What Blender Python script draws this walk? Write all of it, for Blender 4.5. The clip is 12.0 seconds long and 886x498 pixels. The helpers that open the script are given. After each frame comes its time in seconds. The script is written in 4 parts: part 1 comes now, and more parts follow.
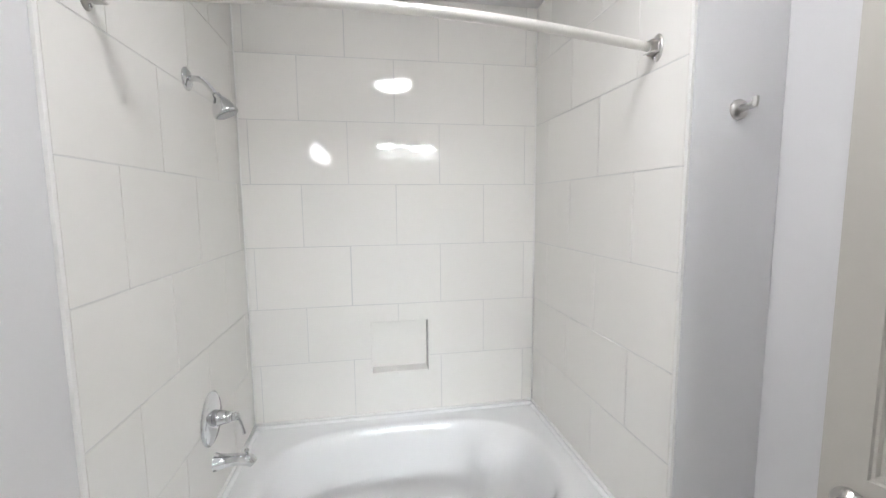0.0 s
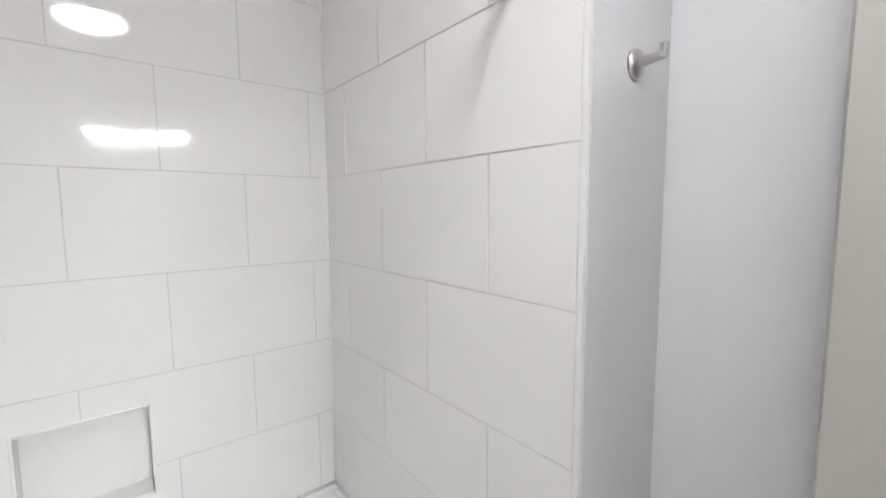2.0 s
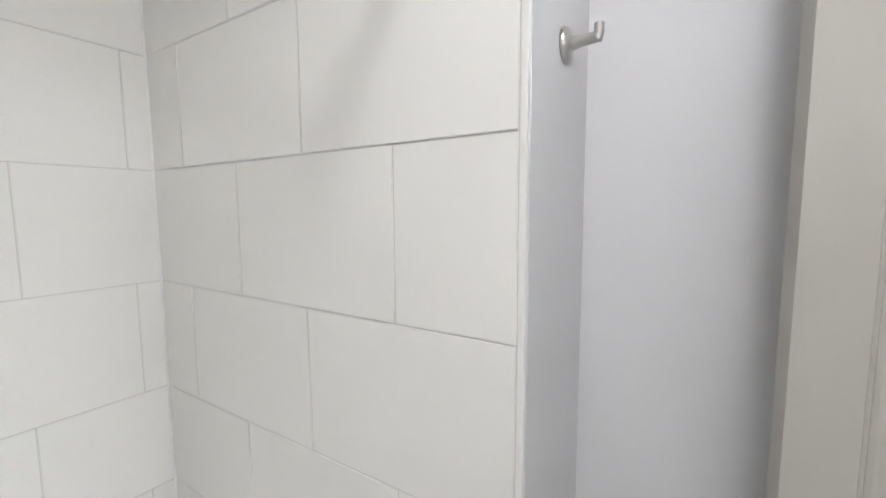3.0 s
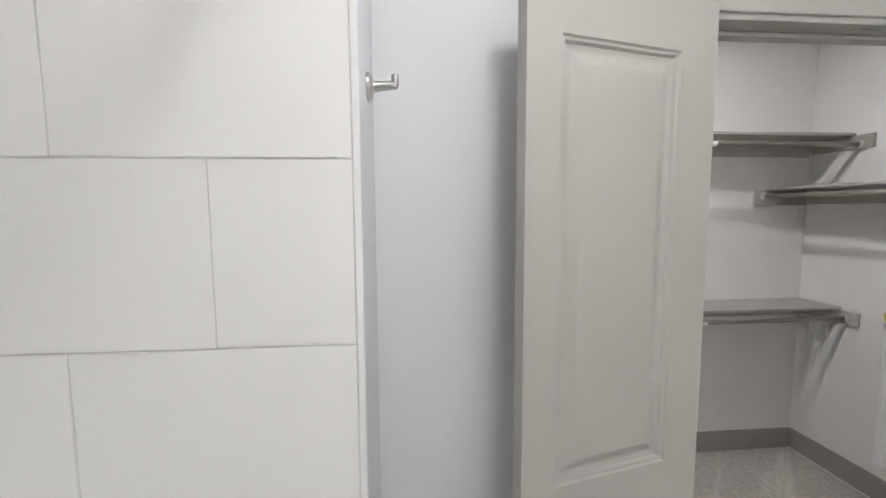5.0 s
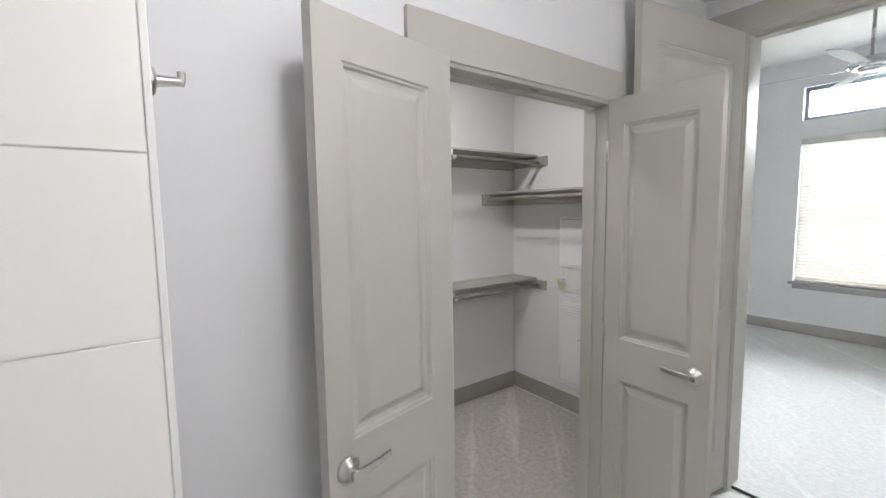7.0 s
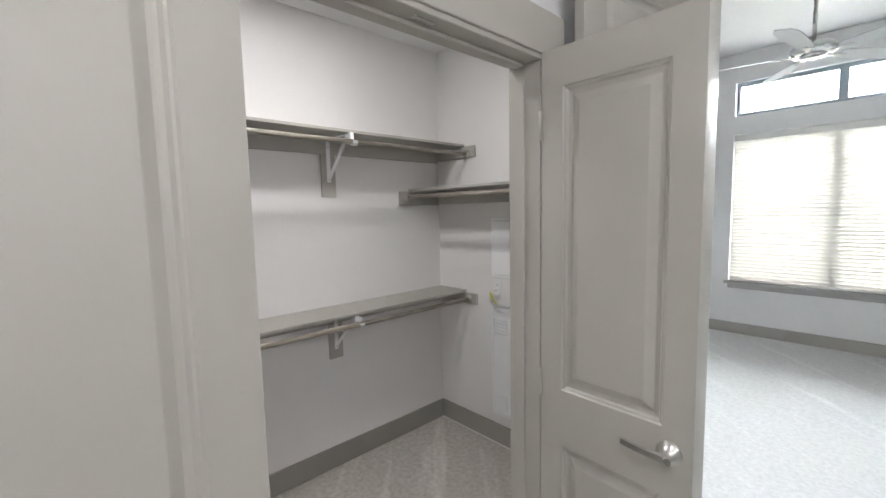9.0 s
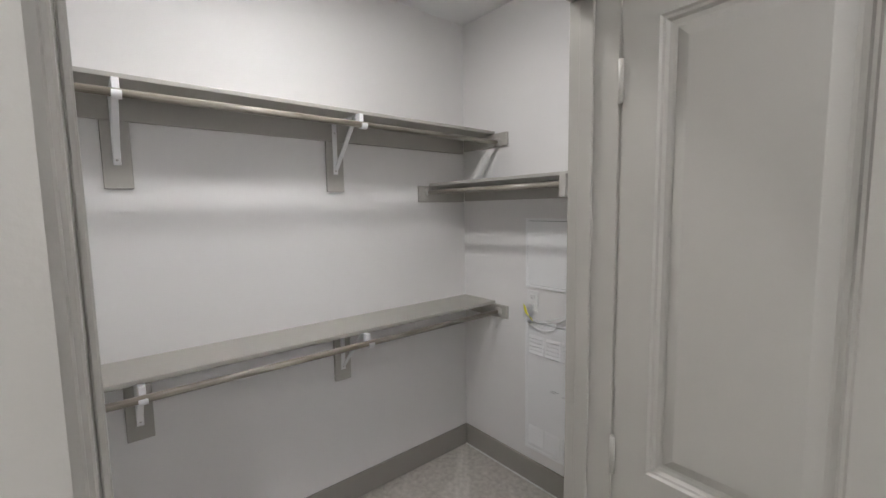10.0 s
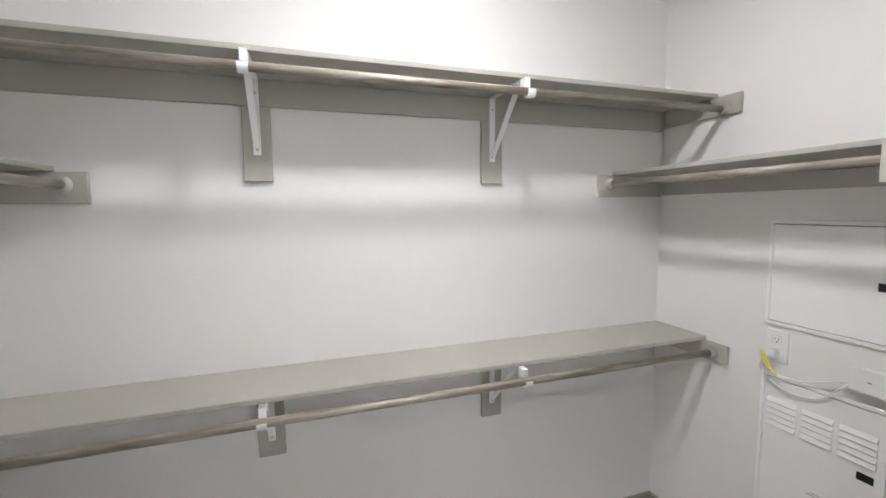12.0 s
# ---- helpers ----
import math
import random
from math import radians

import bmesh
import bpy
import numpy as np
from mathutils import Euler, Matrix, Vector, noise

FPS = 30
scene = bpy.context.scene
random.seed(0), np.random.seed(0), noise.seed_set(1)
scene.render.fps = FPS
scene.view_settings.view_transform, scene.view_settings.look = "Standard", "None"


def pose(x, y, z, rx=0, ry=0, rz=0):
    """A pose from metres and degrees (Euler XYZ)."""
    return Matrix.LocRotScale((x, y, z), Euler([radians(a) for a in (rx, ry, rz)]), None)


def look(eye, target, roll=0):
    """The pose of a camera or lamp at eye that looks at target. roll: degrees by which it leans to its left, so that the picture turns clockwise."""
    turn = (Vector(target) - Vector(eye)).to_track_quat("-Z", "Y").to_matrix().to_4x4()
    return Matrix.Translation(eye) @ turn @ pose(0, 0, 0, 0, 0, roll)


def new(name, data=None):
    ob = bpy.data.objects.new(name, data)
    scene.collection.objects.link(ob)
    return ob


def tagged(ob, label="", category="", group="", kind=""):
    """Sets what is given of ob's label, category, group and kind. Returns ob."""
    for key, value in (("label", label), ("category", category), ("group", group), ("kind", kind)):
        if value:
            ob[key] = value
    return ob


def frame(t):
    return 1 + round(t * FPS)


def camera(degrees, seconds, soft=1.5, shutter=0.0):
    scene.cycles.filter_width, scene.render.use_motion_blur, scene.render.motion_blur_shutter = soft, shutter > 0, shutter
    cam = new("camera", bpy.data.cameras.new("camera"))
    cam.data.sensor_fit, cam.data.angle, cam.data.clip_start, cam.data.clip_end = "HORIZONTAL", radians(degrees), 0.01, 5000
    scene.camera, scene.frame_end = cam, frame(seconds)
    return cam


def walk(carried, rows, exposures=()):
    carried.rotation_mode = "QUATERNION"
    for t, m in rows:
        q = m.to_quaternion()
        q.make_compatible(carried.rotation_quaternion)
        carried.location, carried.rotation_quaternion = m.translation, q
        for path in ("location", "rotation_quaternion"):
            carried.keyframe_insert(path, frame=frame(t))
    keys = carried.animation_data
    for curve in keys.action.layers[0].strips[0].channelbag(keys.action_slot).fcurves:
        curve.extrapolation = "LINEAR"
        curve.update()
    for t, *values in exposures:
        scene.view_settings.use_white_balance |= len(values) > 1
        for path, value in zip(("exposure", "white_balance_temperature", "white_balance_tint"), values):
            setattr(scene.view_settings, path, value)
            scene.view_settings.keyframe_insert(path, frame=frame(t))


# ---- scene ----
cam = camera(93.5, 12.0)
PATH = [
    (0, (-0.86, -2.092, 1.627), (-0.517, -0.133, 1.414), -0.5),
    (0.5, (-0.796, -1.884, 1.62), (-0.257, 0.031, 1.415), -0.4),
    (1, (-0.761, -1.722, 1.616), (0.008, 0.114, 1.424), -0.2),
    (1.5, (-0.73, -1.591, 1.618), (0.288, 0.12, 1.429), -0.2),
    (2, (-0.641, -1.471, 1.612), (0.61, 0.077, 1.421), -0.3),
    (2.5, (-0.565, -1.374, 1.618), (0.903, -0.03, 1.422), -0.5),
    (2.7, (-0.536, -1.333, 1.62), (1.018, -0.09, 1.424), -0.4),
    (4.5, (-0.628, -1.156, 1.644), (1.358, -1.022, 1.448), -0.3),
    (5, (-0.677, -1.14, 1.647), (1.307, -1.309, 1.459), -0.3),
    (5.5, (-0.726, -1.062, 1.653), (1.213, -1.515, 1.469), -0.4),
    (6, (-0.772, -1.005, 1.643), (1.084, -1.726, 1.458), -0.5),
    (6.5, (-0.81, -0.999, 1.632), (0.932, -1.964, 1.446), -0.6),
    (7, (-0.821, -1.042, 1.63), (0.798, -2.202, 1.446), -0.8),
    (7.5, (-0.819, -1.174, 1.633), (0.699, -2.463, 1.448), -1.0),
    (7.7, (-0.807, -1.232, 1.633), (0.686, -2.55, 1.453), -1.2),
    (9.3, (-0.386, -1.686, 1.624), (1.068, -3.045, 1.436), -1.2),
    (9.5, (-0.326, -1.746, 1.621), (1.149, -3.083, 1.432), -1.1),
    (10, (-0.17, -1.868, 1.621), (1.359, -3.144, 1.43), -0.9),
    (10.5, (-0.052, -1.957, 1.613), (1.605, -3.061, 1.426), -0.8),
    (11, (0.094, -2.037, 1.616), (1.861, -2.954, 1.428), -0.7),
    (11.5, (0.201, -2.087, 1.614), (2.046, -2.836, 1.424), -0.7),
    (12, (0.259, -2.091, 1.612), (2.147, -2.724, 1.424), -0.6),
]
walk(cam, [(t, look(eye, target, roll)) for t, eye, target, roll in PATH],
     [(0, 0.05), (5.5, 0.04), (7.5, 0.12), (9.5, 0.06), (10.5, 0.02), (11, 0.2), (11.5, 0.44), (12, 0.58)])

# ---- world, lights ----
world = bpy.data.worlds.new("sky")
scene.world = world
world.use_nodes = True
wn = world.node_tree.nodes
sky = wn.new("ShaderNodeTexSky")
sky.sky_type = 'NISHITA'
sky.sun_disc = False
sky.sun_elevation, sky.sun_rotation = radians(50), radians(20)
world.node_tree.links.new(sky.outputs[0], wn["Background"].inputs[0])
wn["Background"].inputs[1].default_value = 0.12

sun_data = bpy.data.lights.new("sun", 'SUN')
sun_data.energy, sun_data.angle, sun_data.color = 3.0, radians(0.5), (1.0, 0.95, 0.88)
sun = new("sun", sun_data)
sun.matrix_world = look((0, 6, 8), (0, 0, 0))

SKY_WINDOW = 6000.0      # daylight through the bedroom window, watts
LAMP_BOWL = 47.0        # glow of the bathroom ceiling bowl
LAMP_SHADE = 20.0       # glow of the vanity shades
LAMP_CLOSET = 148.0      # glow of the closet disc light

# ---- materials ----


def material(name, base, rough=0.5, metal=0.0, var=0.03, scale=6.0, fine=180.0, bump=0.05, bump_scale=None,
             spec=0.5, coat=0.0, emit=0.0, emit_color=None, dark=None, rough_var=0.06, piece=0.0):
    """A painted or solid surface with broad and fine variation in tone, gloss and relief."""
    m = bpy.data.materials.new(name)
    m.use_nodes = True
    n, l = m.node_tree.nodes, m.node_tree.links
    b = n["Principled BSDF"]
    tc = n.new("ShaderNodeTexCoord")
    big, small = n.new("ShaderNodeTexNoise"), n.new("ShaderNodeTexNoise")
    big.inputs["Scale"].default_value, big.inputs["Detail"].default_value = scale, 4
    small.inputs["Scale"].default_value, small.inputs["Detail"].default_value = fine, 3
    for t in (big, small):
        l.new(tc.outputs["Object"], t.inputs["Vector"])
    ramp = n.new("ShaderNodeMix")
    ramp.data_type = 'RGBA'
    lo = dark or tuple(c * (1 - 2.2 * var) for c in base)
    hi = tuple(min(1, c * (1 + var)) for c in base)
    ramp.inputs[6].default_value, ramp.inputs[7].default_value = (*lo, 1), (*hi, 1)
    mixf = n.new("ShaderNodeMath")
    mixf.operation = 'MULTIPLY_ADD'
    mixf.inputs[1].default_value = 0.35
    l.new(small.outputs["Fac"], mixf.inputs[0])
    half = n.new("ShaderNodeMath")
    half.operation = 'MULTIPLY'
    half.inputs[1].default_value = 0.65
    l.new(big.outputs["Fac"], half.inputs[0])
    l.new(half.outputs[0], mixf.inputs[2])
    l.new(mixf.outputs[0], ramp.inputs[0])
    out = ramp.outputs[2]
    if piece:
        info, hsv, mr = n.new("ShaderNodeObjectInfo"), n.new("ShaderNodeHueSaturation"), n.new("ShaderNodeMapRange")
        mr.inputs[3].default_value, mr.inputs[4].default_value = 1 - piece, 1 + piece
        l.new(info.outputs["Random"], mr.inputs[0])
        l.new(mr.outputs[0], hsv.inputs["Value"])
        l.new(out, hsv.inputs["Color"])
        out = hsv.outputs[0]
    l.new(out, b.inputs["Base Color"])
    rr = n.new("ShaderNodeMapRange")
    rr.inputs[3].default_value, rr.inputs[4].default_value = max(0.02, rough - rough_var), min(1, rough + rough_var)
    l.new(big.outputs["Fac"], rr.inputs[0])
    l.new(rr.outputs[0], b.inputs["Roughness"])
    b.inputs["Metallic"].default_value = metal
    b.inputs["Specular IOR Level"].default_value = spec
    b.inputs["Coat Weight"].default_value = coat
    b.inputs["Coat Roughness"].default_value = 0.05
    if bump:
        bp, bn = n.new("ShaderNodeBump"), n.new("ShaderNodeTexNoise")
        bn.inputs["Scale"].default_value, bn.inputs["Detail"].default_value = bump_scale or fine, 2
        l.new(tc.outputs["Object"], bn.inputs["Vector"])
        l.new(bn.outputs["Fac"], bp.inputs["Height"])
        bp.inputs["Strength"].default_value, bp.inputs["Distance"].default_value = bump, 0.004
        l.new(bp.outputs[0], b.inputs["Normal"])
    if emit:
        b.inputs["Emission Color"].default_value = (*(emit_color or base), 1)
        b.inputs["Emission Strength"].default_value = emit
    return m


WARM = (0.965, 0.965, 1.0)
CLOSET_WARM = (0.975, 0.968, 0.972)
M_WALL = material("wall_paint", (0.72, 0.715, 0.72), 0.55, var=0.012, scale=2.5, bump=0.10, bump_scale=260, spec=0.3)
M_CLOSET = material("closet_paint", (0.83, 0.815, 0.805), 0.6, var=0.014, scale=2.0, bump=0.10, bump_scale=260, spec=0.25)
M_BEDROOM = material("bedroom_paint", (0.860, 0.860, 0.860), 0.6, var=0.012, scale=2.0, bump=0.08, bump_scale=240, spec=0.25)
M_CEIL = material("ceiling_paint", (0.83, 0.825, 0.82), 0.8, var=0.012, bump=0.15, bump_scale=140, spec=0.2)
M_TILE = material("glazed_tile", (0.85, 0.833, 0.798), 0.045, var=0.012, scale=3.0, fine=60, bump=0.006, bump_scale=7,
                  rough_var=0.012, piece=0.012, spec=0.5)
M_TRIMTILE = material("tile_edge_trim", (0.81, 0.80, 0.775), 0.3, var=0.01, bump=0.0)
M_GROUT = material("grout", (0.66, 0.655, 0.65), 0.9, var=0.08, scale=10, bump=0.2, bump_scale=500)
M_TUB = material("tub_acrylic", (0.87, 0.87, 0.87), 0.20, var=0.008, bump=0.0, rough_var=0.03)
M_TAUPE = material("taupe_paint", (0.455, 0.435, 0.395), 0.43, var=0.018, scale=5, fine=220, bump=0.05, bump_scale=170, spec=0.45)
M_SHELF = material("shelf_paint", (0.44, 0.42, 0.385), 0.45, var=0.03, scale=7, fine=120, bump=0.08, bump_scale=120)
M_BASE = material("baseboard_paint", (0.35, 0.33, 0.30), 0.4, var=0.03, scale=6, bump=0.04)
M_CHROME = material("polished_chrome", (0.68, 0.69, 0.70), 0.07, 1.0, var=0.01, bump=0.0, rough_var=0.02)
M_NICKEL = material("brushed_nickel", (0.56, 0.545, 0.52), 0.28, 1.0, var=0.03, fine=300, bump=0.03, bump_scale=400)
M_RODSAT = material("satin_rod", (0.72, 0.70, 0.66), 0.30, 0.35, var=0.02, bump=0.0)
M_WHITEMETAL = material("white_enamel", (0.915, 0.915, 0.92), 0.35, var=0.012, bump=0.02)
M_PLASTIC = material("white_plastic", (0.84, 0.84, 0.83), 0.4, var=0.01, bump=0.0)
M_CABLE = material("white_cable", (0.80, 0.80, 0.79), 0.5, var=0.02, bump=0.0)
M_BLACK = material("black_plastic", (0.015, 0.015, 0.016), 0.4, var=0.1, bump=0.0)
M_YELLOW = material("yellow_tag", (0.72, 0.66, 0.06), 0.5, var=0.06, bump=0.05)
M_INK = material("faded_ink", (0.42, 0.42, 0.43), 0.7, var=0.05, bump=0.0)
M_FLOOR = material("bath_floor_tile", (0.74, 0.73, 0.70), 0.25, var=0.03, scale=3, bump=0.02)
M_BLIND = material("blind_slat", (0.83, 0.82, 0.79), 0.5, var=0.02, bump=0.0)


def slat_mat():
    m = material("blind_slat", (0.83, 0.82, 0.79), 0.5, var=0.02, bump=0.0)
    n, l = m.node_tree.nodes, m.node_tree.links
    tr, mx = n.new("ShaderNodeBsdfTranslucent"), n.new("ShaderNodeMixShader")
    tr.inputs[0].default_value = (0.93, 0.88, 0.82, 1)
    mx.inputs[0].default_value = 0.15
    l.new(n["Principled BSDF"].outputs[0], mx.inputs[1])
    l.new(tr.outputs[0], mx.inputs[2])
    l.new(mx.outputs[0], n["Material Output"].inputs["Surface"])
    return m


M_SLAT = slat_mat()
# grey that puts the shade of the panel door gap into the colour
M_GAP_SHADE = material("panel_gap_shade", (0.36, 0.36, 0.36), 0.6, var=0.02, bump=0.0)
# dark colour for the shade below the louvres, where no hole is cut
M_SLOT_SHADE = material("vent_slot_shade", (0.22, 0.22, 0.22), 0.8, var=0.05, bump=0.0)
M_FRAME = material("window_frame_paint", (0.30, 0.34, 0.38), 0.5, var=0.03, bump=0.0)
M_SILL = material("sill_paint", (0.34, 0.33, 0.32), 0.45, var=0.03, bump=0.03)
M_BLADE = material("fan_blade_paint", (0.62, 0.64, 0.65), 0.4, var=0.02, bump=0.0)
M_BOWL = material("bowl_glass", (0.9, 0.88, 0.84), 0.3, var=0.0, bump=0.0, emit=LAMP_BOWL, emit_color=WARM)
M_SHADE = material("shade_glass", (0.9, 0.88, 0.84), 0.3, var=0.0, bump=0.0, emit=LAMP_SHADE, emit_color=WARM)
M_DOME = material("dome_glass", (0.9, 0.88, 0.84), 0.3, var=0.0, bump=0.0, emit=LAMP_CLOSET, emit_color=CLOSET_WARM)


def carpet(name, base, dark, light):
    m = material(name, base, 0.95, var=0.05, bump=0.0, spec=0.1)
    n, l = m.node_tree.nodes, m.node_tree.links
    b = n["Principled BSDF"]
    tc = n.new("ShaderNodeTexCoord")
    tuft, patch, track = n.new("ShaderNodeTexNoise"), n.new("ShaderNodeTexNoise"), n.new("ShaderNodeTexNoise")
    for t, s, d in ((tuft, 210, 4), (patch, 34, 6), (track, 2.2, 3)):
        t.inputs["Scale"].default_value, t.inputs["Detail"].default_value = s, d
    mp = n.new("ShaderNodeMapping")
    mp.vector_type = 'TEXTURE'
    mp.inputs["Rotation"].default_value = (0, 0, -0.75)
    mp.inputs["Scale"].default_value = (2.8, 0.30, 1)
    l.new(tc.outputs["Object"], mp.inputs[0])
    l.new(mp.outputs[0], track.inputs["Vector"])
    for t in (tuft, patch):
        l.new(tc.outputs["Object"], t.inputs["Vector"])
    add = n.new("ShaderNodeMath")
    add.operation = 'MULTIPLY_ADD'
    add.inputs[1].default_value = 0.55
    l.new(tuft.outputs["Fac"], add.inputs[0])
    sc = n.new("ShaderNodeMath")
    sc.operation = 'MULTIPLY_ADD'
    sc.inputs[1].default_value = 0.5
    l.new(patch.outputs["Fac"], sc.inputs[0])
    trk = n.new("ShaderNodeMapRange")
    trk.inputs[1].default_value, trk.inputs[2].default_value = 0.56, 0.68
    trk.inputs[3].default_value, trk.inputs[4].default_value = 0.0, 0.16
    l.new(track.outputs["Fac"], trk.inputs[0])
    l.new(trk.outputs[0], sc.inputs[2])
    l.new(sc.outputs[0], add.inputs[2])
    cr = n.new("ShaderNodeValToRGB")
    cr.color_ramp.elements[0].position, cr.color_ramp.elements[1].position = 0.33, 0.78
    cr.color_ramp.elements[0].color, cr.color_ramp.elements[1].color = (*dark, 1), (*light, 1)
    l.new(add.outputs[0], cr.inputs[0])
    l.new(cr.outputs[0], b.inputs["Base Color"])
    bp = n.new("ShaderNodeBump")
    bp.inputs["Strength"].default_value, bp.inputs["Distance"].default_value = 0.55, 0.008
    l.new(add.outputs[0], bp.inputs["Height"])
    l.new(bp.outputs[0], b.inputs["Normal"])
    return m


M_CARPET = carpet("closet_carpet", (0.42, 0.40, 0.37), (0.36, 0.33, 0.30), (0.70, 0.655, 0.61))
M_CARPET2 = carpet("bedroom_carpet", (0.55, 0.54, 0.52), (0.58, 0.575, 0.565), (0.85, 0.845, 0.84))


def rod_paint():
    """Wooden rail under worn taupe paint, with long brown and pale streaks."""
    m = material("worn_rail", (0.40, 0.36, 0.30), 0.32, var=0.1, bump=0.05, spec=0.6)
    n, l = m.node_tree.nodes, m.node_tree.links
    tc, mp, ns, cr = n.new("ShaderNodeTexCoord"), n.new("ShaderNodeMapping"), n.new("ShaderNodeTexNoise"), n.new("ShaderNodeValToRGB")
    mp.inputs["Scale"].default_value = (60, 60, 5)
    ns.inputs["Scale"].default_value, ns.inputs["Detail"].default_value = 1.0, 5
    l.new(tc.outputs["Object"], mp.inputs[0])
    l.new(mp.outputs[0], ns.inputs["Vector"])
    l.new(ns.outputs["Fac"], cr.inputs[0])
    e = cr.color_ramp.elements
    e[0].position, e[0].color = 0.30, (0.12, 0.092, 0.066, 1)
    e[1].position, e[1].color = 0.68, (0.42, 0.38, 0.325, 1)
    mid = e.new(0.48)
    mid.color = (0.27, 0.24, 0.20, 1)
    l.new(cr.outputs[0], n["Principled BSDF"].inputs["Base Color"])
    return m


M_RAIL = rod_paint()


def glass_mat():
    """A thin clear pane: light passes straight, a little is mirrored."""
    m = bpy.data.materials.new("window_glass")
    m.use_nodes = True
    n, l = m.node_tree.nodes, m.node_tree.links
    clear, gloss, fr, mx = n.new("ShaderNodeBsdfTransparent"), n.new("ShaderNodeBsdfGlossy"), n.new("ShaderNodeFresnel"), n.new("ShaderNodeMixShader")
    clear.inputs[0].default_value = (0.96, 0.98, 0.98, 1)
    gloss.inputs["Roughness"].default_value = 0.0
    l.new(fr.outputs[0], mx.inputs[0])
    l.new(clear.outputs[0], mx.inputs[1])
    l.new(gloss.outputs[0], mx.inputs[2])
    l.new(mx.outputs[0], n["Material Output"].inputs["Surface"])
    return m


M_GLASS = glass_mat()

# ---- mesh helpers ----


def box(bm, x0, x1, y0, y1, z0, z1, bevel=0.0, seg=1):
    vs = [bm.verts.new((x, y, z)) for x in (x0, x1) for y in (y0, y1) for z in (z0, z1)]
    q = [(0, 1, 3, 2), (4, 6, 7, 5), (0, 4, 5, 1), (2, 3, 7, 6), (0, 2, 6, 4), (1, 5, 7, 3)]
    fs = [bm.faces.new([vs[i] for i in f]) for f in q]
    if bevel:
        es = list({e for f in fs for e in f.edges})
        bmesh.ops.bevel(bm, geom=es, offset=bevel, segments=seg, affect='EDGES', profile=0.5)
    return bm


def boxes(*dims, bevel=0.0, seg=1):
    bm = bmesh.new()
    for d in dims:
        box(bm, *d, bevel=bevel, seg=seg)
    return bm


def lathe(profile, seg=24, axis='Z', at=(0, 0, 0)):
    """A turned body: (radius, height) pairs round an axis."""
    bm = bmesh.new()
    rings = []
    for r, h in profile:
        ring = []
        for i in range(seg):
            a = 2 * math.pi * i / seg
            c, s = r * math.cos(a), r * math.sin(a)
            p = {'Z': (c, s, h), 'X': (h, c, s), 'Y': (s, h, c)}[axis]
            ring.append(bm.verts.new(Vector(p) + Vector(at)))
        rings.append(ring)
    for a, b in zip(rings, rings[1:]):
        for i in range(seg):
            bm.faces.new((a[i], a[(i + 1) % seg], b[(i + 1) % seg], b[i]))
    bm.faces.new(rings[0][::-1])
    bm.faces.new(rings[-1])
    for f in bm.faces:
        f.smooth = len(f.verts) == 4
    bmesh.ops.recalc_face_normals(bm, faces=bm.faces)
    return bm


def tube(points, radius, seg=12, smooth=4, radii=None):
    """A round bar along a smoothed line."""
    pts = [Vector(p) for p in points]
    line, rad = [], []
    radii = radii or [radius] * len(pts)
    for i in range(len(pts) - 1):
        p0, p1, p2, p3 = pts[max(i - 1, 0)], pts[i], pts[i + 1], pts[min(i + 2, len(pts) - 1)]
        for k in range(smooth):
            t = k / smooth
            line.append(0.5 * ((2 * p1) + (p2 - p0) * t + (2 * p0 - 5 * p1 + 4 * p2 - p3) * t * t + (3 * p1 - p0 - 3 * p2 + p3) * t ** 3))
            rad.append(radii[i] + (radii[i + 1] - radii[i]) * t)
    line.append(pts[-1])
    rad.append(radii[-1])
    bm = bmesh.new()
    rings, side = [], None
    for i, p in enumerate(line):
        d = (line[min(i + 1, len(line) - 1)] - line[max(i - 1, 0)]).normalized()
        if side is None:
            side = d.orthogonal().normalized()
        side = (side - d * side.dot(d)).normalized()
        up = d.cross(side)
        rings.append([bm.verts.new(p + rad[i] * (math.cos(2 * math.pi * k / seg) * side + math.sin(2 * math.pi * k / seg) * up)) for k in range(seg)])
    for a, b in zip(rings, rings[1:]):
        for i in range(seg):
            bm.faces.new((a[i], a[(i + 1) % seg], b[(i + 1) % seg], b[i])).smooth = True
    bm.faces.new(rings[0][::-1])
    bm.faces.new(rings[-1])
    return bm


def merge(*bms):
    out = bmesh.new()
    for b in bms:
        me = bpy.data.meshes.new("tmp")
        b.to_mesh(me)
        b.free()
        out.from_mesh(me)
        bpy.data.meshes.remove(me)
    return out


def mesh_of(name, bm, mat):
    me = bpy.data.meshes.new(name)
    bm.to_mesh(me)
    bm.free()
    me.materials.append(mat)
    return me


def thing(name, bm, mat, label, category, group="", kind="", at=None):
    ob = new(name, mesh_of(name, bm, mat))
    if at is not None:
        ob.matrix_world = at
    return tagged(ob, label, category, group, kind)


def empty(name, label, category, at=None, group="", kind=""):
    ob = new(name)
    ob.empty_display_size = 0.05
    if at is not None:
        ob.matrix_world = at
    return tagged(ob, label, category, group, kind)


def part(name, bm, mat, parent, label=""):
    ob = new(name, mesh_of(name, bm, mat))
    ob.parent = parent
    return tagged(ob, label)


def structure(name, bm, mat, label, category):
    return thing(name, bm, mat, label, category, kind="structure")


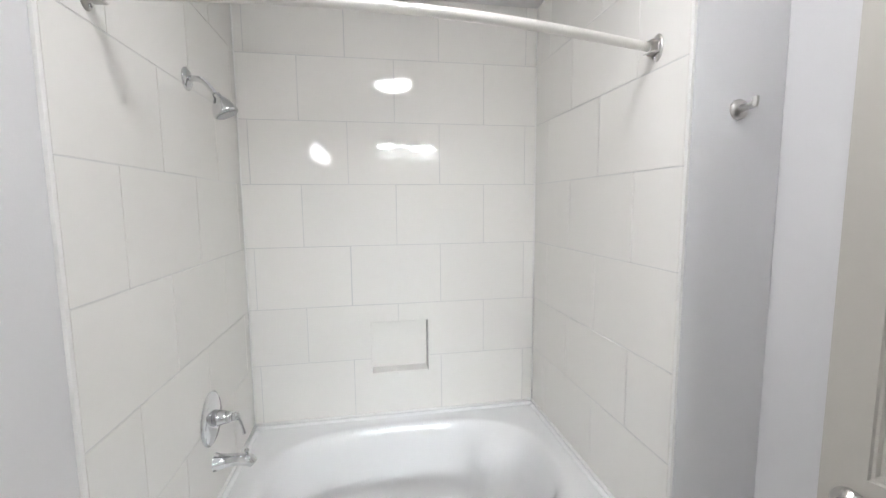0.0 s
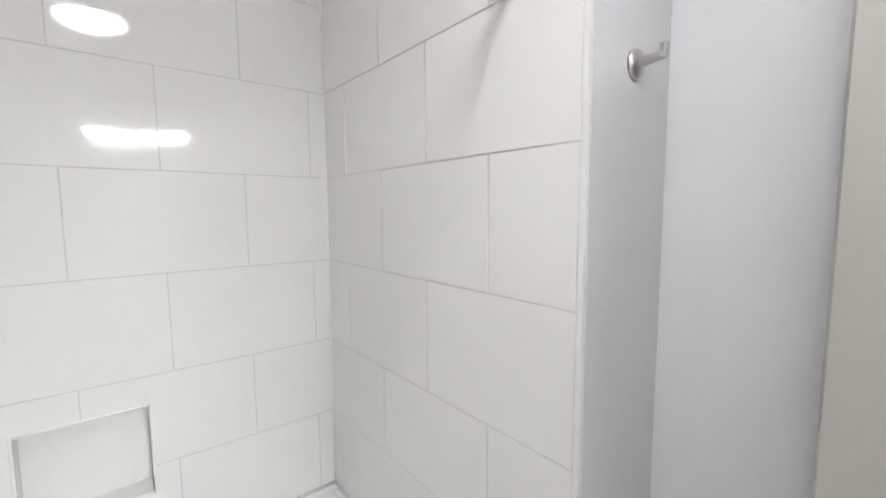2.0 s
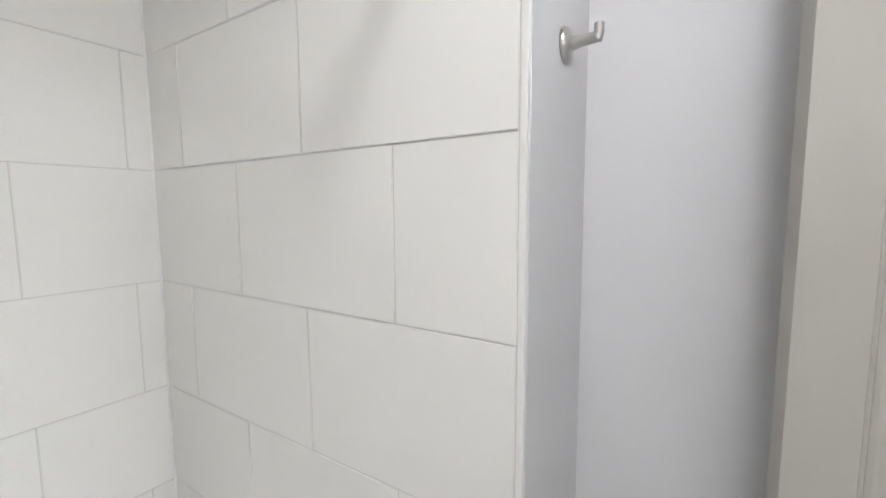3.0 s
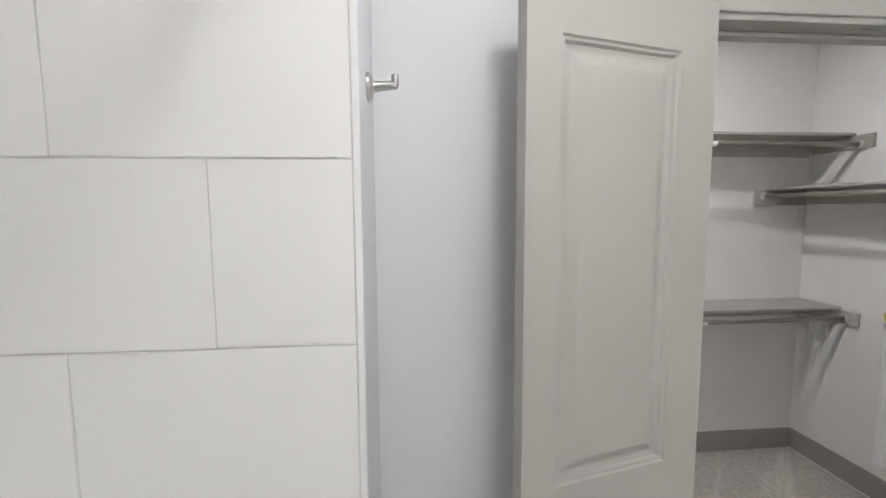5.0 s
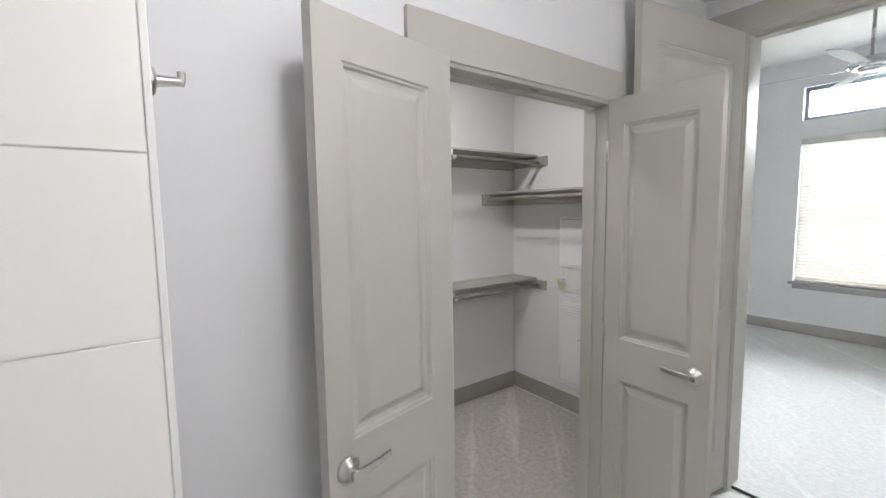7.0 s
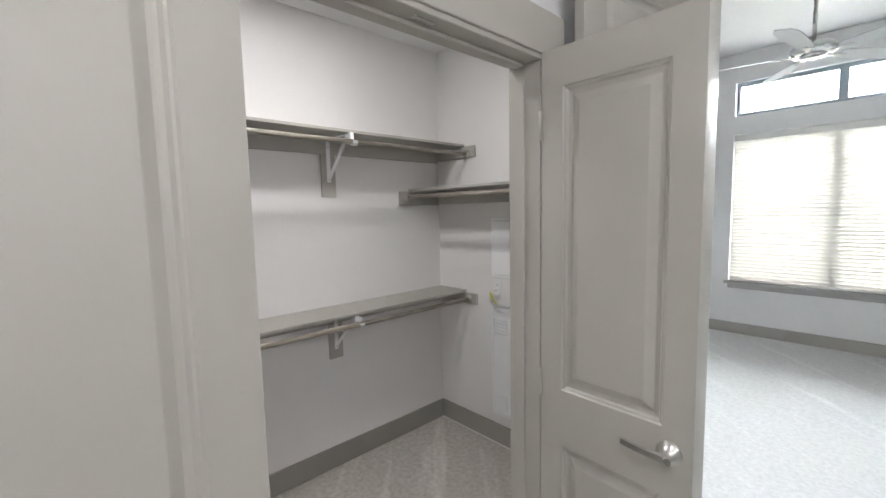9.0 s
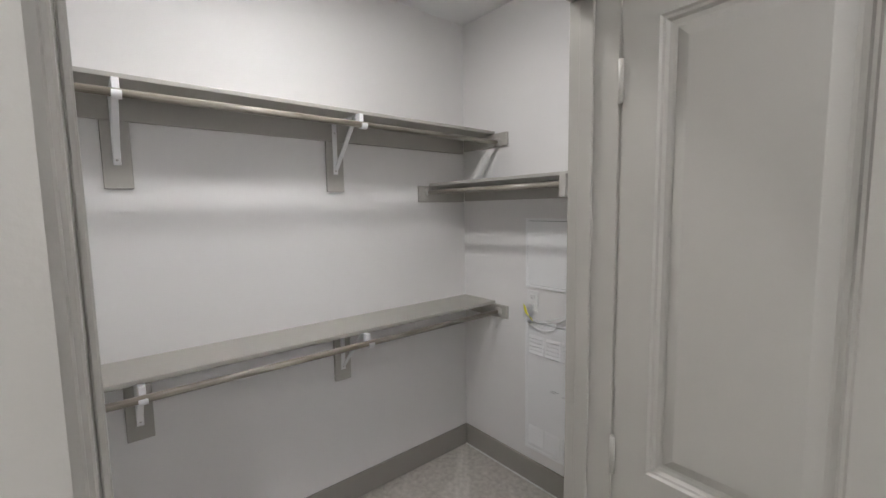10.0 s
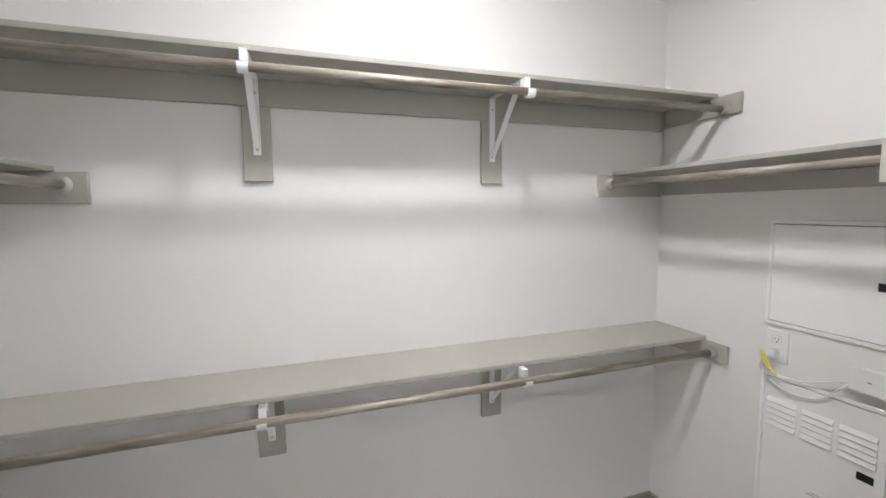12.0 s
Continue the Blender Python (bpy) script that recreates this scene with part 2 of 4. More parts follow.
# ---- the plan, metres ----
TUB_W, TILE_L, TILE_R = 1.445, -1.19, -1.067     # alcove width; front ends of the tiled side walls
WX, WX2 = 0.30, 0.40                             # wall between bathroom and closet
OPL, OPR, OPH = -1.842, -2.757, 2.110            # closet opening
SY, SY2 = -3.69, -3.82                           # wall between bathroom and bedroom
BX0, BX1, BH = -0.755, 0.095, 2.545              # bedroom opening
CX, CYL, CYR, CH = 1.867, -1.08, -3.758, 2.777   # closet back wall, side walls, ceiling
FY, FH = -7.78, 3.42                             # bedroom far wall and ceiling
SOF, BCH = 2.605, 2.76                           # ceiling over the tub, ceiling of the rest
T = 0.008                                        # tile thickness
NX0, NX1, NZ0, NZ1, ND = -0.870, -0.569, 0.762, 1.040, 0.09

# ---- structure ----
wall_north = structure("wall_north", boxes((-1.60, NX0, T, 0.15, 0, 2.9), (NX1, 0.008, T, 0.15, 0, 2.9), (NX0, NX1, T, 0.15, 0, NZ0),
                       (NX0, NX1, T, 0.15, NZ1, 2.9), (NX0, NX1, ND + 0.004, 0.15, NZ0, NZ1)), M_GROUT, "grey grouted backing wall behind the tub tiles", "wall")
wall_west = structure("wall_west", boxes((-1.60, -TUB_W - T, SY, T, 0, 2.9)), M_WALL, "white painted bathroom wall beside the tub", "wall")
wall_pier = structure("wall_pier", boxes((0.008, WX, TILE_R, 0.15, 0, 2.9), bevel=0.003), M_WALL, "white painted pier at the end of the tub", "wall")
wall_closet_front = structure("wall_closet_front", boxes((WX, WX2, OPL, TILE_R + 0.004, 0, 2.9), (WX, WX2, SY2, OPR, 0, 2.9), (WX, WX2, OPR, OPL, OPH, 2.9)),
                              M_WALL, "white painted wall with the closet opening", "wall")
wall_closet_left = structure("wall_closet_left", boxes((WX2, 2.0, CYL, -0.95, 0, 2.9)), M_CLOSET, "off-white painted closet side wall", "wall")
wall_closet_back = structure("wall_closet_back", boxes((CX, 2.0, -3.82, CYL, 0, 2.9)), M_CLOSET, "off-white painted closet back wall", "wall")
wall_closet_right = structure("wall_closet_right", boxes((WX2, CX, SY2, CYR, 0, 2.9)), M_CLOSET, "off-white painted closet wall with service panels", "wall")
wall_south = structure("wall_south", boxes((-3.0, BX0, SY2, SY, 0, 3.5), (BX1, WX, SY2, SY, 0, 3.5), (BX0, BX1, SY2, SY, BH, 3.5),
                       (WX, 2.6, SY2 - 0.004, SY2 + 0.05, 2.9, 3.5), (2.0, 2.6, SY2 - 0.004, SY2 + 0.05, 0, 2.9)), M_WALL, "white painted wall with the bedroom doorway", "wall")
bed_x0, bed_x1 = -2.9, 2.5
wx0, wx1, wz0, wz1, tz0, tz1 = -1.02, 0.87, 0.66, 2.46, 2.68, 3.08
wall_bedroom_far = structure("wall_bedroom_far", boxes((-3.0, wx0, FY - 0.16, FY, 0, 3.5), (wx1, 2.6, FY - 0.16, FY, 0, 3.5), (wx0, wx1, FY - 0.16, FY, 0, wz0),
                             (wx0, wx1, FY - 0.16, FY, wz1, tz0), (wx0, wx1, FY - 0.16, FY, tz1, 3.5)), M_BEDROOM, "pale grey bedroom wall with a wide window", "wall")
structure("wall_bedroom_east", boxes((bed_x1, 2.6, FY, SY2, 0, 3.5)), M_BEDROOM, "pale grey bedroom side wall", "wall")
structure("wall_bedroom_west", boxes((-3.0, bed_x0, FY, SY2, 0, 3.5)), M_BEDROOM, "pale grey bedroom side wall", "wall")
structure("ceiling_tub", boxes((-1.60, WX, -1.08, 0.15, SOF, SOF + 0.25)), M_CEIL, "white lowered ceiling over the tub", "ceiling")
structure("ceiling_bathroom", boxes((-1.60, WX, SY, -1.08, BCH, BCH + 0.1)), M_CEIL, "white bathroom ceiling", "ceiling")
structure("ceiling_closet", boxes((WX2, 2.0, CYR, CYL, CH, CH + 0.1)), M_CEIL, "white closet ceiling", "ceiling")
structure("ceiling_bedroom", boxes((-3.0, 2.6, FY, SY2, FH, FH + 0.1)), M_CEIL, "white bedroom ceiling", "ceiling")
structure("floor", boxes((-1.60, WX, -3.735, 0.15, -0.10, -0.008)), M_FLOOR, "pale tiled bathroom floor", "floor")
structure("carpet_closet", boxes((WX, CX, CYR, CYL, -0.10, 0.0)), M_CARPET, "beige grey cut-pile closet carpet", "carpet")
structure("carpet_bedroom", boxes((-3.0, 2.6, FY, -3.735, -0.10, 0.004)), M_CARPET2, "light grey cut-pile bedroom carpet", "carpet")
structure("ground", boxes((-300, 300, -400, FY - 0.3, -0.2, -0.12)), material("ground", (0.18, 0.19, 0.16), 0.9, var=0.1), "pale open ground outside the window", "ground")

# ---- tub and fittings ----


def build_tub():
    x0, x1, yb, yf, top = -TUB_W + 0.001, -0.001, -0.001, -0.93, 0.525
    ob = empty("bathtub", "glossy white acrylic alcove bathtub with moulded armrest", "bathtub", pose(0, 0, 0))
    cx, cy, ax, ay = -0.715, -0.475, 0.615, 0.395
    levels = [(1.06, 0.0, 0), (1.025, 0.001, 0), (1.0, -0.004, 0), (0.975, -0.018, 0), (0.955, -0.05, 0.25), (0.93, -0.12, 1),
              (0.905, -0.20, 1), (0.87, -0.29, 0.9), (0.80, -0.355, 0.6), (0.66, -0.385, 0.2), (0.35, -0.395, 0), (0.0, -0.398, 0)]
    seg = 96
    bm = bmesh.new()
    outer = []
    for i in range(seg):
        a = 2 * math.pi * i / seg
        c, s = math.cos(a), math.sin(a)
        k = min((x1 - cx) / c if c > 1e-6 else 1e9, (x0 - cx) / c if c < -1e-6 else 1e9,
                (yb - 0.03 - cy) / s if s > 1e-6 else 1e9, (yf - cy) / s if s < -1e-6 else 1e9)
        outer.append(bm.verts.new((cx + k * c, cy + k * s, top + (0.013 if cy + k * s > yf + 0.01 else 0.0))))
    rings = [outer]
    for f, dz, hump in levels:
        ring = []
        for i in range(seg):
            a = 2 * math.pi * i / seg
            c, s = math.cos(a), math.sin(a)
            r = (abs(c) ** 2.7 + abs(s) ** 2.7) ** (-1 / 2.7)
            d = (a - 0.72 + math.pi) % (2 * math.pi) - math.pi
            h = 0.20 * hump * math.exp(-(d / 0.20) ** 2)
            d2 = (a - 2 * math.pi + 0.72 + math.pi) % (2 * math.pi) - math.pi
            h += 0.20 * hump * math.exp(-(d2 / 0.20) ** 2)
            g = f * r * (1 - h)
            ring.append(bm.verts.new((cx + ax * g * c, cy + ay * g * s, top + dz)))
        rings.append(ring)
    for a, b in zip(rings, rings[1:]):
        for i in range(seg):
            try:
                bm.faces.new((a[i], a[(i + 1) % seg], b[(i + 1) % seg], b[i])).smooth = True
            except ValueError:
                pass
    bmesh.ops.remove_doubles(bm, verts=bm.verts, dist=0.0005)
    bmesh.ops.recalc_face_normals(bm, faces=bm.faces)
    if sum(f.normal.z for f in bm.faces) < 0:
        bmesh.ops.reverse_faces(bm, faces=bm.faces)
    part("basin", bm, M_TUB, ob)
    part("back_ledge", boxes((x0, x1, yb - 0.032, yb, 0.47, 0.548), bevel=0.015, seg=5), M_TUB, ob)
    part("end_ledge", boxes((x1 - 0.028, x1, yf, yb - 0.033, 0.47, 0.545), bevel=0.013, seg=5), M_TUB, ob)
    part("end_ledge", boxes((x0, x0 + 0.028, yf, yb - 0.033, 0.47, 0.545), bevel=0.013, seg=5), M_TUB, ob)
    part("apron", boxes((x0, x1, yf, yf + 0.03, -0.008, 0.522), bevel=0.006, seg=2), M_TUB, ob)
    part("overflow_plate", lathe([(0.036, 0), (0.036, 0.006), (0.03, 0.012), (0.012, 0.014)], 24, 'X', (cx - ax * 0.93, cy, 0.43)), M_CHROME, ob)
    part("drain", lathe([(0.035, 0), (0.035, 0.004), (0.02, 0.008)], 20, 'Z', (cx - 0.38, cy, 0.136)), M_CHROME, ob)


build_tub()


def shower_head():
    ob = empty("shower", "chrome shower head on a bent arm", "shower", pose(-TUB_W, -0.54, 2.046))
    part("flange", lathe([(0.037, 0), (0.037, 0.004), (0.030, 0.010), (0.013, 0.015)], 24, 'X'), M_CHROME, ob)
    part("arm", tube([(0, 0, 0), (0.035, 0, 0.002), (0.062, 0, -0.012), (0.092, 0, -0.052)], 0.0095, 14, 6), M_CHROME, ob)
    head = lathe([(0.010, 0.012), (0.014, 0.006), (0.014, -0.003), (0.022, -0.010), (0.031, -0.024), (0.038, -0.040), (0.041, -0.052),
                  (0.041, -0.060), (0.037, -0.064), (0.034, -0.061)], 28, 'Z')
    bmesh.ops.transform(head, matrix=pose(0.094, 0, -0.055, 0, -24, 0), verts=head.verts)
    part("spray_head", head, M_CHROME, ob)
    face = lathe([(0.033, -0.0635), (0.030, -0.0652)], 28, 'Z')
    bmesh.ops.transform(face, matrix=pose(0.094, 0, -0.055, 0, -24, 0), verts=face.verts)
    part("spray_face", face, M_INK, ob, "grey spray face")


shower_head()


def shower_valve():
    ob = empty("shower_valve", "chrome shower valve with round plate and lever", "valve", pose(-TUB_W, -0.535, 0.865))
    part("plate", lathe([(0.096, 0), (0.096, 0.003), (0.087, 0.009), (0.050, 0.014), (0.034, 0.016)], 40, 'X'), M_CHROME, ob)
    part("sleeve", lathe([(0.030, 0.012), (0.029, 0.030), (0.024, 0.046), (0.020, 0.062), (0.021, 0.066), (0.016, 0.074)], 28, 'X'), M_CHROME, ob)
    part("lever", merge(lathe([(0.012, 0.070), (0.015, 0.078), (0.015, 0.090), (0.010, 0.097)], 20, 'X'),
                        tube([(0.086, 0, 0), (0.098, -0.002, -0.016), (0.106, -0.004, -0.040), (0.112, -0.006, -0.066)], 0.006, 10, 5, [0.008, 0.006, 0.005, 0.007])), M_CHROME, ob)


def tub_spout():
    ob = empty("tub_spout", "chrome tub spout with diverter knob", "spout", pose(-TUB_W, -0.525, 0.690))
    part("body", tube([(0, 0, 0), (0.012, 0, 0), (0.04, 0, 0.002), (0.085, 0, 0.002), (0.118, 0, -0.004), (0.132, 0, -0.018)], 0.02, 20, 5,
                      [0.034, 0.031, 0.024, 0.021, 0.023, 0.018]), M_CHROME, ob)
    part("diverter_knob", lathe([(0.005, 0), (0.005, 0.012), (0.009, 0.016), (0.009, 0.022), (0.005, 0.025)], 14, 'Z', (0.112, 0, 0.016)), M_CHROME, ob)


shower_valve()
tub_spout()


def shower_rod():
    ob = empty("shower_rod", "curved satin nickel shower curtain rod", "curtain rod", pose(0, 0, 2.085))
    yl, yr = -1.035, -0.925
    pts = []
    for i in range(13):
        u = i / 12
        pts.append((-TUB_W + 0.035 + (TUB_W - 0.07) * u, yl + (yr - yl) * u - 0.078 * math.sin(math.pi * u), 0))
    part("rod", tube(pts, 0.0135, 18, 4), M_RODSAT, ob)
    for x, y, s, lean in ((0, yr, -1, 12), (-TUB_W, yl, 1, -12)):
        plate = lathe([(0.040, 0), (0.040, 0.003), (0.036, 0.007), (0.02, 0.008)], 28, 'X')
        bmesh.ops.scale(plate, vec=(s, 0.62, 1.0), verts=plate.verts)
        jaw = merge(boxes((0.004, 0.036, -0.019, 0.019, 0.014, 0.018), bevel=0.0015), boxes((0.004, 0.036, -0.019, 0.019, -0.019, -0.014), bevel=0.0015),
                    boxes((0.004, 0.012, -0.017, 0.017, -0.016, 0.016), bevel=0.0015))
        bmesh.ops.scale(jaw, vec=(s, 1, 1), verts=jaw.verts)
        for b in (plate, jaw):
            bmesh.ops.transform(b, matrix=pose(x, y, 0), verts=b.verts)
        bmesh.ops.recalc_face_normals(plate, faces=plate.faces)
        bmesh.ops.recalc_face_normals(jaw, faces=jaw.faces)
        fl = part("flange", plate, M_NICKEL, ob)
        part("clamp", jaw, M_NICKEL, fl)
        screw = lathe([(0.005, 0.006), (0.005, 0.011), (0.002, 0.012)], 12, 'X')
        bmesh.ops.scale(screw, vec=(s, 1, 1), verts=screw.verts)
        bmesh.ops.transform(screw, matrix=pose(x, y, -0.029), verts=screw.verts)
        part("screw", screw, M_CHROME, fl)


shower_rod()


def robe_hook():
    ob = empty("robe_hook", "brushed nickel robe hook on the white wall", "hook", pose(0.150, TILE_R, 1.880))
    ro = lathe([(0.0275, 0), (0.0275, -0.004), (0.024, -0.010), (0.010, -0.013)], 28, 'Y')
    part("rosette", ro, M_NICKEL, ob)
    part("arm", tube([(0, -0.008, 0), (0, -0.028, 0.002), (0, -0.052, 0.004)], 0.0085, 12, 4, [0.012, 0.009, 0.0085]), M_NICKEL, ob)
    part("tip", tube([(0, -0.050, -0.002), (0, -0.053, 0.010), (0, -0.053, 0.023)], 0.0075, 12, 4), M_NICKEL, ob)


robe_hook()

# ---- lamps ----


def bowl_light():
    ob = empty("ceiling_light", "nickel ceiling light with shallow white glass dish", "ceiling light", pose(-0.63, -1.47, BCH))
    part("canopy", lathe([(0.075, 0), (0.075, -0.022), (0.020, -0.034), (0.020, -0.115), (0.150, -0.138), (0.154, -0.146)], 36, 'Z'), M_NICKEL, ob)
    part("bowl", lathe([(0.150, -0.146), (0.148, -0.158), (0.132, -0.176), (0.100, -0.191), (0.05, -0.199), (0.01, -0.200)], 36, 'Z'), M_BOWL, ob, "glowing white glass dish")
    part("finial", lathe([(0.010, -0.199), (0.008, -0.205), (0.004, -0.212)], 14, 'Z'), M_NICKEL, ob)


def vanity_light():
    ob = empty("vanity_light", "brushed nickel vanity light with white glass shades", "wall lamp", pose(-TUB_W - T, -2.42, 2.20))
    part("back_plate", boxes((0, 0.022, -0.46, 0.46, -0.045, 0.045), bevel=0.006, seg=2), M_NICKEL, ob)
    for i in range(4):
        y = -0.39 + 0.26 * i
        part("arm", tube([(0.02, y, 0.0), (0.08, y, 0.01), (0.12, y, -0.012)], 0.008, 10, 4), M_NICKEL, ob)
        part("shade", lathe([(0.026, 0.0), (0.040, -0.02), (0.052, -0.06), (0.062, -0.115), (0.058, -0.117)], 24, 'Z', (0.12, y, -0.012)), M_SHADE, ob, "glowing white glass shade")


def closet_light():
    ob = empty("ceiling_light", "flat round closet ceiling light with white rim", "ceiling light", pose(0.98, -2.48, CH))
    part("rim", lathe([(0.130, 0), (0.130, -0.012), (0.122, -0.018), (0.106, -0.018), (0.104, -0.012)], 40, 'Z'), M_WHITEMETAL, ob)
    part("diffuser", lathe([(0.1035, -0.0125), (0.1035, -0.015), (0.06, -0.0165), (0.01, -0.017)], 40, 'Z'), M_DOME, ob, "glowing white flat diffuser")


bowl_light()
vanity_light()
closet_light()

# ---- doors ----


def panel_grid(bm, w, h, panels, face, t, sign):
    """One moulded face: flat stiles and rails with sunk, raised-field panels."""
    xs = [0.0, panels[0][0], panels[0][1], w]
    zs = [0.0]
    for p in panels:
        zs += [p[2], p[3]]
    zs.append(h)
    prof = [(0.0, 0.0), (0.004, -0.005), (0.009, -0.006), (0.014, -0.013), (0.022, -0.015), (0.028, -0.015), (0.050, -0.004), (0.053, -0.003)]
    for i in range(3):
        for j in range(len(zs) - 1):
            if i == 1 and j % 2 == 1:
                prev = None
                for off, dep in prof:
                    c = [(xs[1] + off, zs[j] + off), (xs[2] - off, zs[j] + off), (xs[2] - off, zs[j + 1] - off), (xs[1] + off, zs[j + 1] - off)]
                    ring = [bm.verts.new((x, sign * (face + dep), z)) for x, z in c]
                    if prev:
                        for k in range(4):
                            bm.faces.new((prev[k], prev[(k + 1) % 4], ring[(k + 1) % 4], ring[k]))
                    prev = ring
                bm.faces.new(prev)
            else:
                bm.faces.new([bm.verts.new((x, sign * face, z)) for x, z in
                              ((xs[i], zs[j]), (xs[i + 1], zs[j]), (xs[i + 1], zs[j + 1]), (xs[i], zs[j + 1]))])


def door_mesh(w, h, t, panels):
    bm = bmesh.new()
    for s in (1, -1):
        panel_grid(bm, w, h, panels, t / 2, t, s)
    for x in (0, w):
        bm.faces.new([bm.verts.new(p) for p in ((x, -t / 2, 0), (x, t / 2, 0), (x, t / 2, h), (x, -t / 2, h))])
    for z in (0, h):
        bm.faces.new([bm.verts.new(p) for p in ((0, -t / 2, z), (w, -t / 2, z), (w, t / 2, z), (0, t / 2, z))])
    bmesh.ops.remove_doubles(bm, verts=bm.verts, dist=0.0002)
    bmesh.ops.recalc_face_normals(bm, faces=bm.faces)
    return bm


def lever_set(leaf, x, z, t, toward, label):
    """A lever on a round rose on both faces."""
    for s in (1, -1):
        hd = part("door_handle", lathe([(0.033, 0), (0.033, s * 0.005), (0.029, s * 0.010), (0.020, s * 0.017), (0.0145, s * 0.030), (0.0135, s * 0.042), (0.010, s * 0.046)], 28, 'Y',
                                       (x, s * t / 2, z)), M_NICKEL, leaf, label)
        y = s * (t / 2 + 0.040)
        lev = bmesh.new()
        prev = None
        for u, hw, dy, dz, th in ((-0.016, 0.011, 0.0, 0.0, 0.006), (0.004, 0.0115, 0.001, 0.0, 0.006), (0.03, 0.0105, 0.002, 0.001, 0.005), (0.07, 0.0095, 0.001, 0.002, 0.0042),
                                  (0.108, 0.0088, -0.003, 0.004, 0.0036), (0.113, 0.0075, -0.0035, 0.004, 0.0028)):
            ring = [lev.verts.new((x + toward * u, y + s * dy + p * th, z + dz + q * hw)) for p, q in ((-1, -0.8), (-0.6, -1), (0.6, -1), (1, -0.8), (1, 0.8), (0.6, 1), (-0.6, 1), (-1, 0.8))]
            if prev:
                for k in range(8):
                    lev.faces.new((prev[k], prev[(k + 1) % 8], ring[(k + 1) % 8], ring[k]))
            else:
                lev.faces.new(ring[::-1])
            prev = ring
        lev.faces.new(prev)
        bmesh.ops.recalc_face_normals(lev, faces=lev.faces)
        part("lever", lev, M_NICKEL, hd)
        part("pin", lathe([(0.003, 0), (0.003, s * 0.002)], 10, 'Y', (x + 0.004, s * (t / 2 + 0.0095), z - 0.021)), M_BLACK, hd)


def hinge(leaf, z, t):
    part("hinge", merge(tube([(-0.003, -t / 2 - 0.002, z - 0.045), (-0.003, -t / 2 - 0.002, z + 0.045)], 0.006, 10, 1),
                        boxes((-0.002, 0.0, -t / 2, t / 2 - 0.004, z - 0.045, z + 0.045))), M_TAUPE, leaf, "painted-over hinge")


def door_leaf(name, w, h, panels, at, hx, label, handle_label):
    leaf = thing(name, door_mesh(w, h, 0.035, panels), M_TAUPE, label, "door", kind="structure", at=at)
    lever_set(leaf, hx, 0.970, 0.035, -1 if hx > w / 2 else 1, handle_label)
    for z in (0.25, h / 2, h - 0.22):
        hinge(leaf, z, 0.035)
    return leaf


def leaf_pose(hx, hy, fx, fy):
    """Hinge point and free end, in plan."""
    return pose(hx, hy, 0.012, 0, 0, math.degrees(math.atan2(fy - hy, fx - hx)))


LEAF_W, LEAF_H = 0.455, 2.090
PAN = [(0.073, 0.379, 0.235, 0.848), (0.073, 0.379, 1.036, 1.976)]
LEAF_W1 = 0.486
PAN1 = [(0.101, 0.407, 0.235, 0.848), (0.101, 0.407, 1.036, 1.976)]
door_leaf("door_1", LEAF_W1, LEAF_H, PAN1, leaf_pose(0.2595, -1.8365, 0.142, -1.3655), LEAF_W1 - 0.056,
          "taupe two-panel closet door folded open against the wall", "brushed nickel lever handle")
door_leaf("door_2", LEAF_W, LEAF_H, PAN, leaf_pose(0.277, -2.757, -0.178, -2.741), LEAF_W - 0.056,
          "taupe two-panel closet door standing open into the bathroom", "brushed nickel lever handle")
PANB = [(0.115, 0.715, 0.25, 0.86), (0.115, 0.715, 1.05, 2.36)]
door_leaf("door_3", 0.83, 2.525, PANB, leaf_pose(0.112, -3.685, 0.222, -2.862), 0.77,
          "tall taupe two-panel bedroom door open against the wall", "brushed nickel lever handle")

# ---- trim ----


